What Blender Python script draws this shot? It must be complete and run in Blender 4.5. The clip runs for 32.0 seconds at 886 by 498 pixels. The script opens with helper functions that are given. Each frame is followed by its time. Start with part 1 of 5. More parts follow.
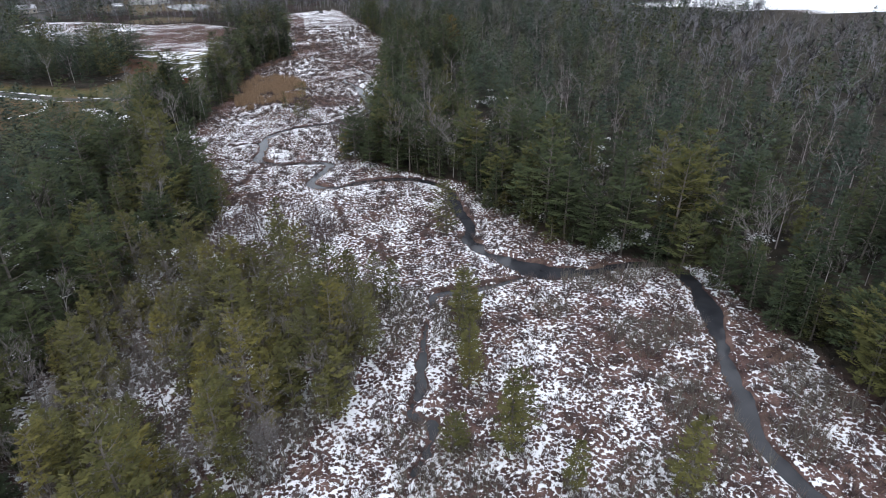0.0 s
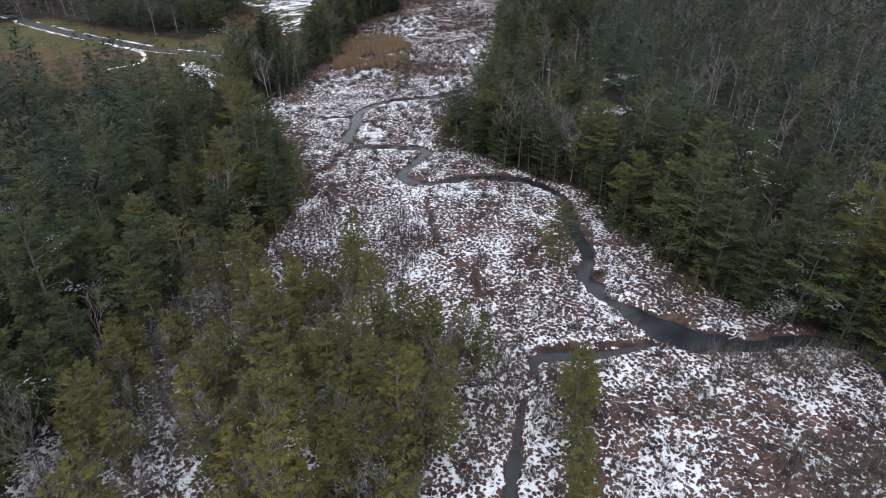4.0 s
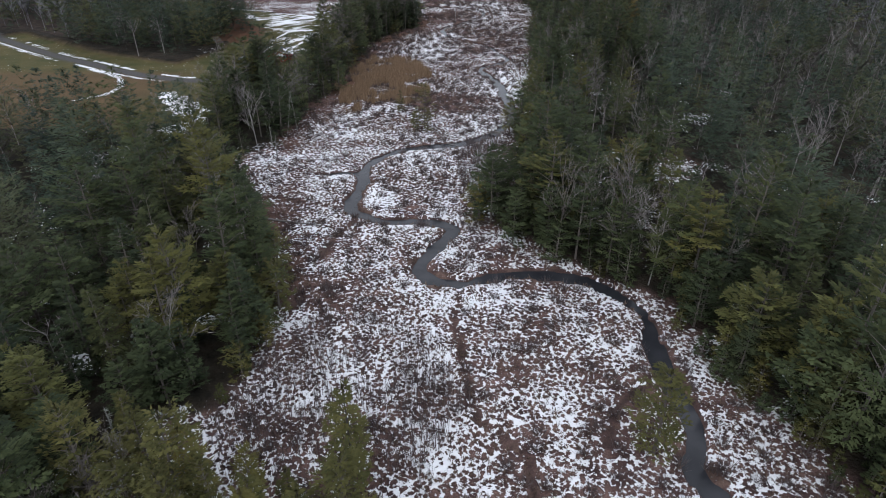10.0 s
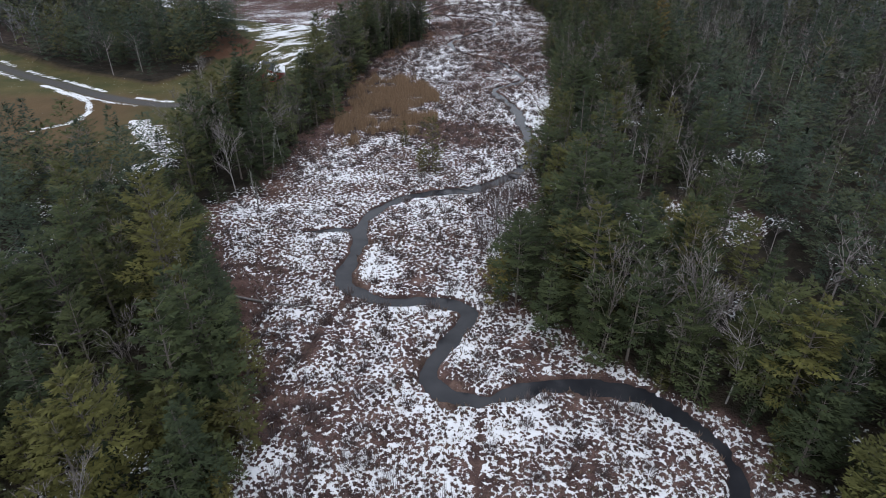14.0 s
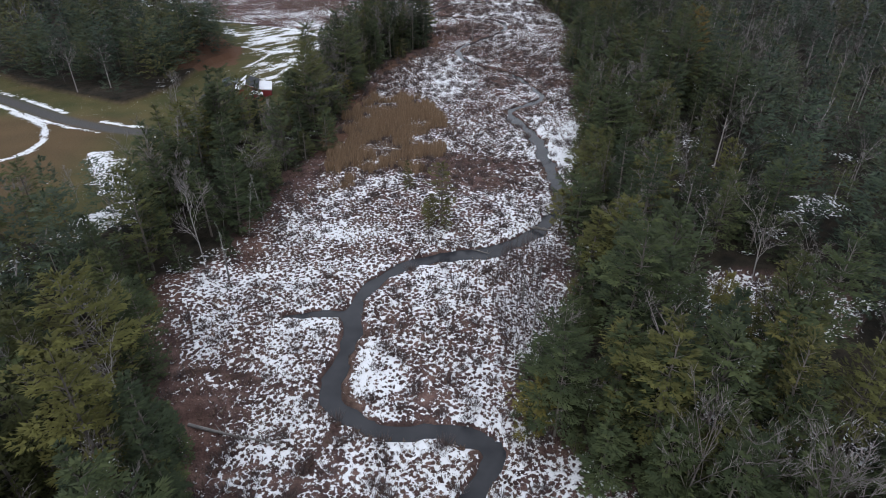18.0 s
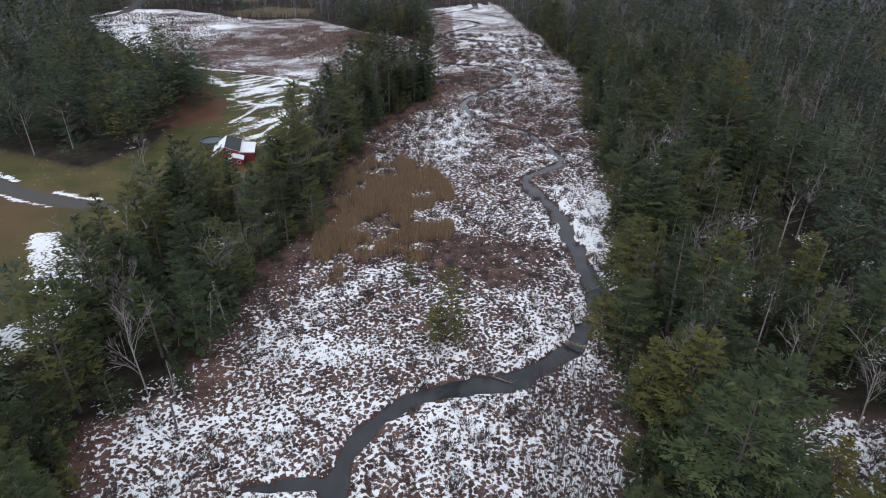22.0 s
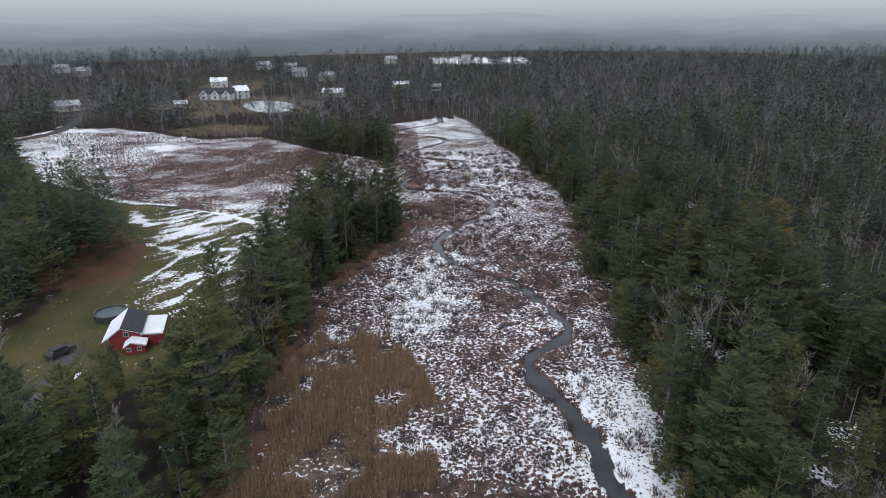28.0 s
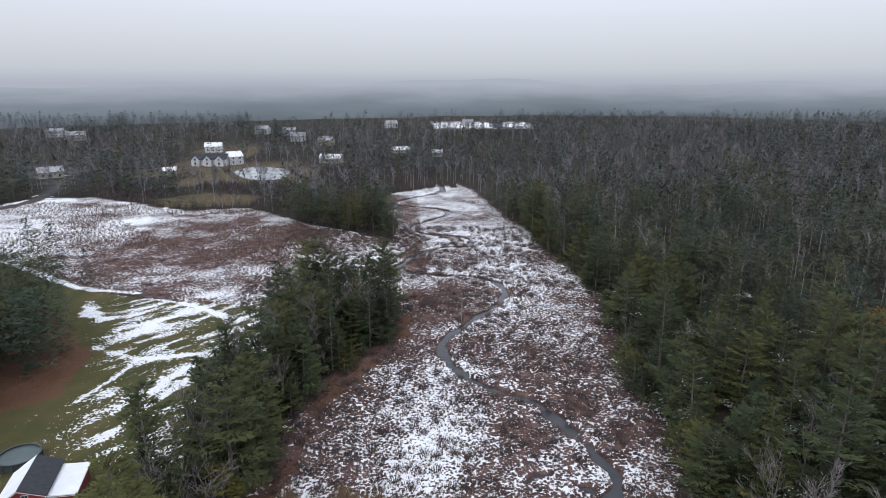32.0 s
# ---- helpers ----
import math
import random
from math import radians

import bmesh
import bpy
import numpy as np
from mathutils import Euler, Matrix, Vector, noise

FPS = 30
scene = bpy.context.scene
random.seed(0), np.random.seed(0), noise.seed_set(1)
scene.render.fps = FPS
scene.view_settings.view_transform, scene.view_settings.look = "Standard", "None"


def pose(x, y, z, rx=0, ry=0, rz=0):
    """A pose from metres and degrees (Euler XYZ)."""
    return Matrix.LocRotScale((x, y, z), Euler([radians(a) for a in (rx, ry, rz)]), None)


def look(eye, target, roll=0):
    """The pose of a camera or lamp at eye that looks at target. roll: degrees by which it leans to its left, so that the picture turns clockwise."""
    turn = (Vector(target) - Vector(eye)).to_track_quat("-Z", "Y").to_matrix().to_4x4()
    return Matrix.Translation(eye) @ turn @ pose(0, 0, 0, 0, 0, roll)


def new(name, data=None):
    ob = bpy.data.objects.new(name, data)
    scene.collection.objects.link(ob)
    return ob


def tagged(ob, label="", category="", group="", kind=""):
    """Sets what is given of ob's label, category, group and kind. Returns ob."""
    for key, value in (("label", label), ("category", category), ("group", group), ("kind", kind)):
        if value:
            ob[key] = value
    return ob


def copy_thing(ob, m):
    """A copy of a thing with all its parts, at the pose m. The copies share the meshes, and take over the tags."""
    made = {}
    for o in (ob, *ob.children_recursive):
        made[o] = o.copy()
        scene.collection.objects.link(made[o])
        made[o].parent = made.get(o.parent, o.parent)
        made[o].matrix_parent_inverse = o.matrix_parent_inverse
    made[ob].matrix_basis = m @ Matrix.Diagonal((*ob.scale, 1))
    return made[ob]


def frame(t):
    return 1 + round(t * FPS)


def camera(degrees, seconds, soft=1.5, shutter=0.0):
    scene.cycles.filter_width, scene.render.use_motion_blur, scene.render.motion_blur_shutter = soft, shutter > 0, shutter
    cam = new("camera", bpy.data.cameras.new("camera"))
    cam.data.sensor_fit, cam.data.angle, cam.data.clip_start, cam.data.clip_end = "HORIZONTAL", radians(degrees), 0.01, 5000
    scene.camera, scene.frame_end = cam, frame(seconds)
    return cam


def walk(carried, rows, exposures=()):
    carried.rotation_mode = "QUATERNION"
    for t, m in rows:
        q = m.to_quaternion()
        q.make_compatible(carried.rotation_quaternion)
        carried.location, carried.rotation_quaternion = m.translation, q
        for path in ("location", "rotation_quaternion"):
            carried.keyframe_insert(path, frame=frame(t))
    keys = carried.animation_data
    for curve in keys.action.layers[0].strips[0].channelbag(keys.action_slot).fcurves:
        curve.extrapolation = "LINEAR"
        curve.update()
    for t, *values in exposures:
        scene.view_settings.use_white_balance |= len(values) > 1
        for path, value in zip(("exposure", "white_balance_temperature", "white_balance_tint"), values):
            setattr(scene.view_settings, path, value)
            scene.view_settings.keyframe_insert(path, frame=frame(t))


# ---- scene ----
cam = camera(72.0, 32.0, 0.85)
PATH = [
    (0, (-0.00, 0.00, 50.72), (18.35, 86.83, 4.63), -0.52),
    (0.5, (0.63, 3.09, 50.61), (14.62, 90.22, 3.56), -0.27),
    (1, (1.22, 6.19, 50.53), (9.45, 93.54, 2.56), 0.12),
    (1.5, (1.71, 9.25, 50.47), (7.62, 96.22, 1.48), 0.26),
    (2, (2.03, 12.26, 50.46), (6.63, 98.76, 0.49), 0.37),
    (3, (2.33, 18.21, 50.45), (5.70, 103.66, -1.37), 0.17),
    (6, (1.99, 36.17, 50.31), (3.42, 121.22, -2.26), 0.03),
    (7, (1.72, 42.01, 50.11), (2.81, 127.15, -2.34), -0.00),
    (9.5, (0.78, 56.21, 49.58), (1.32, 141.51, -2.61), 0.14),
    (12, (-0.34, 70.46, 49.36), (0.00, 155.86, -2.65), 0.15),
    (14, (-0.77, 82.05, 49.37), (-0.85, 167.30, -2.92), 0.02),
    (17, (-1.92, 100.02, 50.14), (-2.22, 184.33, -3.63), 0.24),
    (18.5, (-2.63, 108.65, 50.48), (-2.89, 192.82, -3.51), 0.05),
    (20, (-3.17, 117.11, 50.50), (-3.35, 201.38, -3.34), 0.11),
    (21, (-3.51, 122.70, 50.25), (-3.65, 207.82, -2.23), 0.2),
    (22, (-3.84, 128.20, 49.80), (-4.09, 215.06, 0.24), 0.08),
    (23, (-4.13, 133.77, 49.45), (-3.62, 222.10, 2.58), -0.15),
    (24, (-4.36, 139.61, 49.45), (-1.63, 229.12, 4.96), -0.27),
    (25, (-4.52, 145.68, 49.63), (-0.71, 236.14, 7.16), -0.3),
    (28, (-5.04, 163.88, 49.92), (0.46, 257.20, 14.41), -0.15),
    (29, (-5.07, 169.92, 49.78), (0.57, 264.13, 16.72), -0.07),
    (30, (-5.03, 176.03, 49.70), (0.70, 271.01, 18.94), -0.00),
    (31, (-4.92, 182.19, 49.89), (0.90, 277.87, 21.39), 0.01),
    (32, (-4.93, 188.37, 50.12), (0.87, 284.68, 23.83), -0.01),
]
walk(cam, [(t, look(eye, target, roll)) for t, eye, target, roll in PATH], [(0, 0.42, 6250, 10), (3, 0.3, 6250, 10), (7, 0.05, 6250, 10), (20, 0.0, 6250, 10), (24, 0.06, 6250, 10), (28, 0.0, 6250, 10), (32, 0.14, 6250, 10)])

# ---- daylight: low overcast ----
world = bpy.data.worlds.new("overcast")
scene.world = world
world.use_nodes = True
wn, wl = world.node_tree.nodes, world.node_tree.links
wn.clear()
w_out = wn.new("ShaderNodeOutputWorld")
w_sky = wn.new("ShaderNodeTexSky")
w_sky.sky_type = "NISHITA"
w_sky.sun_disc = False
w_sky.sun_elevation, w_sky.sun_rotation = radians(38), radians(200)
w_bg = wn.new("ShaderNodeBackground")
w_bg.inputs["Strength"].default_value = 0.1
wl.new(w_sky.outputs[0], w_bg.inputs["Color"])
w_geo = wn.new("ShaderNodeTexCoord")
w_sep = wn.new("ShaderNodeSeparateXYZ")
wl.new(w_geo.outputs["Generated"], w_sep.inputs[0])
w_ramp = wn.new("ShaderNodeValToRGB")
w_ramp.color_ramp.elements[0].position, w_ramp.color_ramp.elements[0].color = 0.0, (0.27, 0.288, 0.325, 1)
w_ramp.color_ramp.elements[1].position, w_ramp.color_ramp.elements[1].color = 0.3, (0.76, 0.79, 0.865, 1)
w_mid = w_ramp.color_ramp.elements.new(0.075)
w_mid.color = (0.435, 0.438, 0.468, 1)
w_low = w_ramp.color_ramp.elements.new(0.02)
w_low.color = (0.345, 0.357, 0.39, 1)
wl.new(w_sep.outputs["Z"], w_ramp.inputs[0])
w_cloud = wn.new("ShaderNodeBackground")
w_cloud.inputs["Strength"].default_value = 1.5
wl.new(w_ramp.outputs[0], w_cloud.inputs["Color"])
w_add = wn.new("ShaderNodeMixShader")
w_add.inputs[0].default_value = 0.9
wl.new(w_bg.outputs[0], w_add.inputs[1])
wl.new(w_cloud.outputs[0], w_add.inputs[2])
wl.new(w_add.outputs[0], w_out.inputs["Surface"])

sun_data = bpy.data.lights.new("sun", "SUN")
sun_data.energy, sun_data.angle, sun_data.color = 0.7, radians(25), (1.0, 0.98, 0.96)
sun = new("sun", sun_data)
sun.matrix_world = look((0, 0, 300), (60, 160, 100))


# ---- materials ----
def blank(name):
    m = bpy.data.materials.new(name)
    m.use_nodes = True
    n = m.node_tree.nodes
    return m, n, m.node_tree.links, n["Principled BSDF"]


def noise_node(n, l, scale, detail=3.0, rough=0.55, where=None, warp=0.0):
    x = n.new("ShaderNodeTexNoise")
    x.inputs["Scale"].default_value, x.inputs["Detail"].default_value = scale, detail
    x.inputs["Roughness"].default_value, x.inputs["Distortion"].default_value = rough, warp
    if where:
        l.new(where, x.inputs["Vector"])
    return x.outputs["Fac"]


def ramp(n, l, value, stops):
    r = n.new("ShaderNodeValToRGB")
    els = r.color_ramp.elements
    els[0].position, els[0].color = stops[0][0], (*stops[0][1], 1)
    els[1].position, els[1].color = stops[-1][0], (*stops[-1][1], 1)
    for p, c in stops[1:-1]:
        e = els.new(p)
        e.color = (*c, 1)
    l.new(value, r.inputs[0])
    return r.outputs[0]


def mix(n, l, fac, a, b):
    x = n.new("ShaderNodeMix")
    x.data_type = "RGBA"
    if isinstance(fac, float):
        x.inputs[0].default_value = fac
    else:
        l.new(fac, x.inputs[0])
    for sock, v in ((x.inputs[6], a), (x.inputs[7], b)):
        if isinstance(v, tuple):
            sock.default_value = (*v, 1)
        else:
            l.new(v, sock)
    return x.outputs[2]


def calc(n, l, op, a, b=0.0, c=None):
    x = n.new("ShaderNodeMath")
    x.operation = op
    for k, v in enumerate((a, b) if c is None else (a, b, c)):
        if isinstance(v, (int, float)):
            x.inputs[k].default_value = v
        else:
            l.new(v, x.inputs[k])
    return x.outputs[0]


def step(n, l, v, lo, hi):
    x = n.new("ShaderNodeMapRange")
    x.interpolation_type = "SMOOTHSTEP"
    x.inputs["From Min"].default_value, x.inputs["From Max"].default_value = lo, hi
    l.new(v, x.inputs["Value"])
    return x.outputs["Result"]


def attr(n, name):
    x = n.new("ShaderNodeAttribute")
    x.attribute_name = name
    return x.outputs["Fac"]


def bump(n, l, bsdf, height, strength, distance):
    b = n.new("ShaderNodeBump")
    b.inputs["Strength"].default_value, b.inputs["Distance"].default_value = strength, distance
    l.new(height, b.inputs["Height"])
    l.new(b.outputs[0], bsdf.inputs["Normal"])


def plain(name, dark, light, scale=3.0, rough=0.8, metal=0.0, rel=0.3, depth=0.02, rand=0.0):
    """A surface of two near colours with grain, stains and fine relief; rand: how much each object differs."""
    m, n, l, b = blank(name)
    tc = n.new("ShaderNodeTexCoord").outputs["Object"]
    big, small = noise_node(n, l, scale * 0.23, 2.0, 0.5, tc), noise_node(n, l, scale, 4.0, 0.6, tc)
    v = calc(n, l, "ADD", calc(n, l, "MULTIPLY", big, 0.6), calc(n, l, "MULTIPLY", small, 0.5))
    if rand:
        info = n.new("ShaderNodeObjectInfo").outputs["Random"]
        v = calc(n, l, "ADD", v, calc(n, l, "MULTIPLY", calc(n, l, "SUBTRACT", info, 0.5), rand))
    l.new(ramp(n, l, v, [(0.3, dark), (0.8, light)]), b.inputs["Base Color"])
    b.inputs["Roughness"].default_value, b.inputs["Metallic"].default_value = rough, metal
    bump(n, l, b, small, rel, depth)
    return m


def foliage(name, dark, light, warm, single=True):
    """Needles: each bough and each tree of its own green, a few yellowing."""
    m, n, l, b = blank(name)
    isl = n.new("ShaderNodeNewGeometry").outputs["Random Per Island"]
    v = calc(n, l, "ADD", calc(n, l, "MULTIPLY", attr(n, "tone"), 0.62), calc(n, l, "MULTIPLY", isl, 0.38))
    c = mix(n, l, v, dark, light)
    tree = n.new("ShaderNodeObjectInfo").outputs["Random"] if single else attr(n, "hue")
    c = mix(n, l, calc(n, l, "MULTIPLY", step(n, l, tree, 0.55, 1.0), 0.8), c, mix(n, l, v, tuple(0.55 * k for k in warm), warm))
    c = mix(n, l, calc(n, l, "MULTIPLY", calc(n, l, "SUBTRACT", 1.0, step(n, l, tree, 0.0, 0.35)), 0.5), c, dark)
    l.new(c, b.inputs["Base Color"])
    b.inputs["Roughness"].default_value = 0.8
    b.inputs["Specular IOR Level"].default_value = 0.15
    return m


def isle(name, a, b_, rough=0.85):
    """Stems and blades: every piece a shade between two."""
    m, n, l, b = blank(name)
    isl = n.new("ShaderNodeNewGeometry").outputs["Random Per Island"]
    l.new(mix(n, l, isl, a, b_), b.inputs["Base Color"])
    b.inputs["Roughness"].default_value = rough
    b.inputs["Specular IOR Level"].default_value = 0.2
    return m


def make_ground():
    m, n, l, b = blank("wetland_ground")
    pos = n.new("ShaderNodeNewGeometry").outputs["Position"]
    f1, f2 = noise_node(n, l, 2.0, 3.0, 0.62, pos, 1.1), noise_node(n, l, 0.12, 2.0, 0.5, pos)
    f3, f4 = noise_node(n, l, 6.0, 3.0, 0.6, pos), noise_node(n, l, 0.4, 3.0, 0.55, pos)
    sedge = ramp(n, l, calc(n, l, "ADD", calc(n, l, "MULTIPLY", f4, 0.6), calc(n, l, "MULTIPLY", f3, 0.4)),
                 [(0.36, (0.03, 0.019, 0.018)), (0.5, (0.094, 0.057, 0.052)), (0.66, (0.21, 0.134, 0.112))])
    litter = ramp(n, l, f4, [(0.3, (0.014, 0.013, 0.01)), (0.7, (0.045, 0.036, 0.026))])
    grass = ramp(n, l, calc(n, l, "ADD", calc(n, l, "MULTIPLY", f2, 0.7), calc(n, l, "MULTIPLY", f3, 0.3)),
                 [(0.4, (0.06, 0.062, 0.024)), (0.68, (0.118, 0.096, 0.042))])
    reed = ramp(n, l, f4, [(0.3, (0.08, 0.054, 0.04)), (0.7, (0.18, 0.13, 0.096))])
    c = mix(n, l, attr(n, "wood"), sedge, litter)
    c = mix(n, l, attr(n, "reed"), c, reed)
    c = mix(n, l, attr(n, "lawn"), c, grass)
    c = mix(n, l, attr(n, "rust"), c, mix(n, l, f3, (0.082, 0.043, 0.028), (0.18, 0.096, 0.06)))
    c = mix(n, l, attr(n, "mud"), c, (0.028, 0.02, 0.016))
    c = mix(n, l, attr(n, "road"), c, mix(n, l, f3, (0.06, 0.058, 0.06), (0.11, 0.105, 0.1)))
    vo = n.new("ShaderNodeTexVoronoi")
    vo.inputs["Scale"].default_value = 2.1
    wob = n.new("ShaderNodeVectorMath")
    wob.operation = "MULTIPLY_ADD"
    wn3 = n.new("ShaderNodeTexNoise")
    wn3.inputs["Scale"].default_value = 1.6
    l.new(pos, wn3.inputs["Vector"])
    l.new(wn3.outputs["Color"], wob.inputs[0])
    wob.inputs[1].default_value = (0.35, 0.35, 0.0)
    l.new(pos, wob.inputs[2])
    l.new(wob.outputs[0], vo.inputs["Vector"])
    clump = calc(n, l, "MULTIPLY", calc(n, l, "SUBTRACT", vo.outputs["Distance"], 0.185), 0.4)
    speck = calc(n, l, "ADD", clump, calc(n, l, "ADD", calc(n, l, "MULTIPLY", f1, 0.4), calc(n, l, "MULTIPLY", f3, 0.38)))
    lvl = calc(n, l, "ADD", calc(n, l, "SUBTRACT", speck, 0.5), calc(n, l, "MULTIPLY", calc(n, l, "SUBTRACT", f2, 0.5), 0.12))
    cover = calc(n, l, "ADD", lvl, calc(n, l, "MULTIPLY", calc(n, l, "SUBTRACT", attr(n, "snow"), 0.5), 0.4))
    snow = step(n, l, cover, -0.004, 0.034)
    c = mix(n, l, snow, c, mix(n, l, f3, (0.8, 0.815, 0.85), (0.9, 0.905, 0.92)))
    l.new(c, b.inputs["Base Color"])
    b.inputs["Roughness"].default_value = 0.9
    b.inputs["Specular IOR Level"].default_value = 0.15
    bump(n, l, b, calc(n, l, "ADD", calc(n, l, "MULTIPLY", snow, 0.6), speck), 1.0, 0.3)
    return m


def make_water():
    m, n, l, b = blank("brook_water")
    pos = n.new("ShaderNodeNewGeometry").outputs["Position"]
    f = noise_node(n, l, 0.25, 3.0, 0.5, pos)
    l.new(ramp(n, l, f, [(0.3, (0.018, 0.019, 0.023)), (0.7, (0.04, 0.041, 0.046))]), b.inputs["Base Color"])
    b.inputs["Roughness"].default_value = 0.08
    b.inputs["IOR"].default_value = 1.33
    bump(n, l, b, noise_node(n, l, 3.0, 2.0, 0.5, pos), 0.12, 0.02)
    return m


GROUND, WATER = make_ground(), make_water()
BARK = plain("grey_bark", (0.05, 0.042, 0.036), (0.16, 0.14, 0.125), 6.0, rand=0.5)
PALE_BARK = plain("pale_bark", (0.10, 0.094, 0.088), (0.27, 0.255, 0.24), 6.0, rand=0.6)
TWIG = isle("bare_twigs", (0.11, 0.095, 0.09), (0.28, 0.255, 0.25))
PINE = foliage("pine_needles", (0.028, 0.04, 0.02), (0.088, 0.106, 0.044), (0.145, 0.135, 0.038))
HEMLOCK = foliage("hemlock_needles", (0.02, 0.031, 0.018), (0.064, 0.08, 0.038), (0.09, 0.092, 0.03))
# Slightly bluer than the edge trees: a touch of haze put into the greens.
WOOD_PINE = foliage("hazed_inner_pine", (0.03, 0.045, 0.032), (0.088, 0.115, 0.066), (0.12, 0.12, 0.055), False)
WOOD_HEMLOCK = foliage("hazed_inner_hemlock", (0.023, 0.037, 0.03), (0.066, 0.09, 0.06), (0.085, 0.095, 0.045), False)
OLIVE = foliage("olive_pine_needles", (0.04, 0.052, 0.022), (0.12, 0.128, 0.05), (0.15, 0.14, 0.05), False)
CEDAR = foliage("swamp_cedar_needles", (0.05, 0.052, 0.019), (0.148, 0.138, 0.046), (0.19, 0.16, 0.042))
AMBER = foliage("amber_needles", (0.11, 0.075, 0.018), (0.24, 0.16, 0.04), (0.2, 0.14, 0.04))
SEDGE = isle("dead_sedge", (0.06, 0.042, 0.036), (0.21, 0.15, 0.11))
REED = isle("dead_reed", (0.175, 0.114, 0.07), (0.38, 0.268, 0.175))
BRUSH = isle("lichened_brush", (0.095, 0.084, 0.068), (0.215, 0.195, 0.165))
SHRUB = isle("bare_shrub", (0.06, 0.046, 0.046), (0.15, 0.122, 0.118))


# ---- plan ----
def lattice(ix, iy, seed):
    h = (ix.astype(np.int64) * 374761393 + iy.astype(np.int64) * 668265263 + seed * 144665) & 0x7FFFFFFF
    h = ((h ^ (h >> 13)) * 1274126177) & 0x7FFFFFFF
    return ((h ^ (h >> 16)) & 0xFFFF) / 65535.0


def vnoise(x, y, size, seed=0):
    """Smooth noise in 0..1 with lumps of the given size."""
    u, v = np.asarray(x, float) / size, np.asarray(y, float) / size
    iu, iv = np.floor(u), np.floor(v)
    fu, fv = u - iu, v - iv
    fu, fv = fu * fu * (3 - 2 * fu), fv * fv * (3 - 2 * fv)
    a, b = lattice(iu, iv, seed), lattice(iu + 1, iv, seed)
    c, d = lattice(iu, iv + 1, seed), lattice(iu + 1, iv + 1, seed)
    return (a * (1 - fu) + b * fu) * (1 - fv) + (c * (1 - fu) + d * fu) * fv


def smooth(v, lo, hi):
    t = np.clip((np.asarray(v, float) - lo) / (hi - lo), 0, 1)
    return t * t * (3 - 2 * t)


def curve(knots, per=6):
    """A smooth line through knots of x, y, width."""
    k = np.array(knots, float)
    k = np.vstack([2 * k[0] - k[1], k, 2 * k[-1] - k[-2]])
    out = []
    for i in range(1, len(k) - 2):
        p0, p1, p2, p3 = k[i - 1 : i + 3]
        for t in np.arange(per) / per:
            out.append(0.5 * (2 * p1 + (p2 - p0) * t + (2 * p0 - 5 * p1 + 4 * p2 - p3) * t * t + (3 * p1 - p0 - 3 * p2 + p3) * t ** 3))
    return np.array(out + [k[-2]])


# the brook, upstream from the south-east: x, y, width
BROOK_LOW = [(50, 20, 2.6), (45.5, 36, 2.6), (45, 43, 2.6), (48, 49.5, 2.4), (50.5, 56, 2.6), (53, 62, 3.0), (55, 67, 3.0), (57.3, 75, 3.0), (57, 80.5, 2.8), (52.4, 83, 2.2),
             (44, 82.4, 2.6), (38.5, 83, 3.2), (34, 84.4, 5.4), (31, 88, 4.4), (28.6, 91.2, 2.8), (26.3, 94.5, 2.6), (25.9, 98.7, 2.8), (27.6, 104, 2.0), (27.4, 107.5, 2.3),
             (27.1, 112, 3.2), (27, 117, 3.8), (27.8, 121.5, 1.8), (27.2, 125, 2.2), (24, 129.8, 2.6), (19.5, 132.5, 2.5), (11, 133.2, 2.8), (4.3, 131, 2.8)]
BROOK_MID = [(4.3, 131, 3.0), (-0.8, 132.3, 3.0), (-2.4, 135.8, 2.8), (0.4, 141.8, 2.8), (3.0, 146.8, 2.8), (-1.3, 149.2, 2.7), (-8.5, 149.4, 2.7),
             (-13.6, 151.9, 2.7), (-15.3, 155.6, 2.8), (-14.6, 161, 2.8), (-14.2, 167.5, 3.4), (-14, 172.5, 2.4), (-10.6, 178, 2.4), (-7.2, 181, 2.6),
             (-1.9, 182.8, 2.8), (4.4, 184, 2.9), (9.8, 187.8, 3.0), (14, 192.3, 3.0), (17.3, 199, 2.9), (18.4, 207.5, 2.8)]
BROOK_HIGH = [(18.4, 207.5, 2.8), (17.6, 220, 2.9), (16.4, 232, 2.7), (13.3, 240.5, 2.5), (13.6, 246.5, 2.4), (19.5, 251.6, 2.4), (22, 257.5, 2.3),
              (19.3, 267.5, 2.2), (15, 277.2, 2.1), (8, 282.6, 2.0), (2.8, 291.5, 2.0), (1.6, 300.4, 2.2), (6.6, 309.6, 2.1), (16.6, 324, 2.0),
              (19.2, 335.5, 2.0), (13.5, 343.8, 1.8), (4.5, 345.8, 1.8), (-7, 351, 1.8), (-4.6, 362, 1.8), (4.5, 374, 1.7), (15, 375.6, 1.7)]
BROOK_HEAD = [(15, 375.6, 1.7), (14.6, 387.5, 1.7), (1.3, 393, 1.7), (-2.4, 406, 1.8), (11, 424.5, 1.8), (7.5, 436, 2.2), (-11, 450, 2.4), (12, 477, 3.0), (10, 500, 2)]
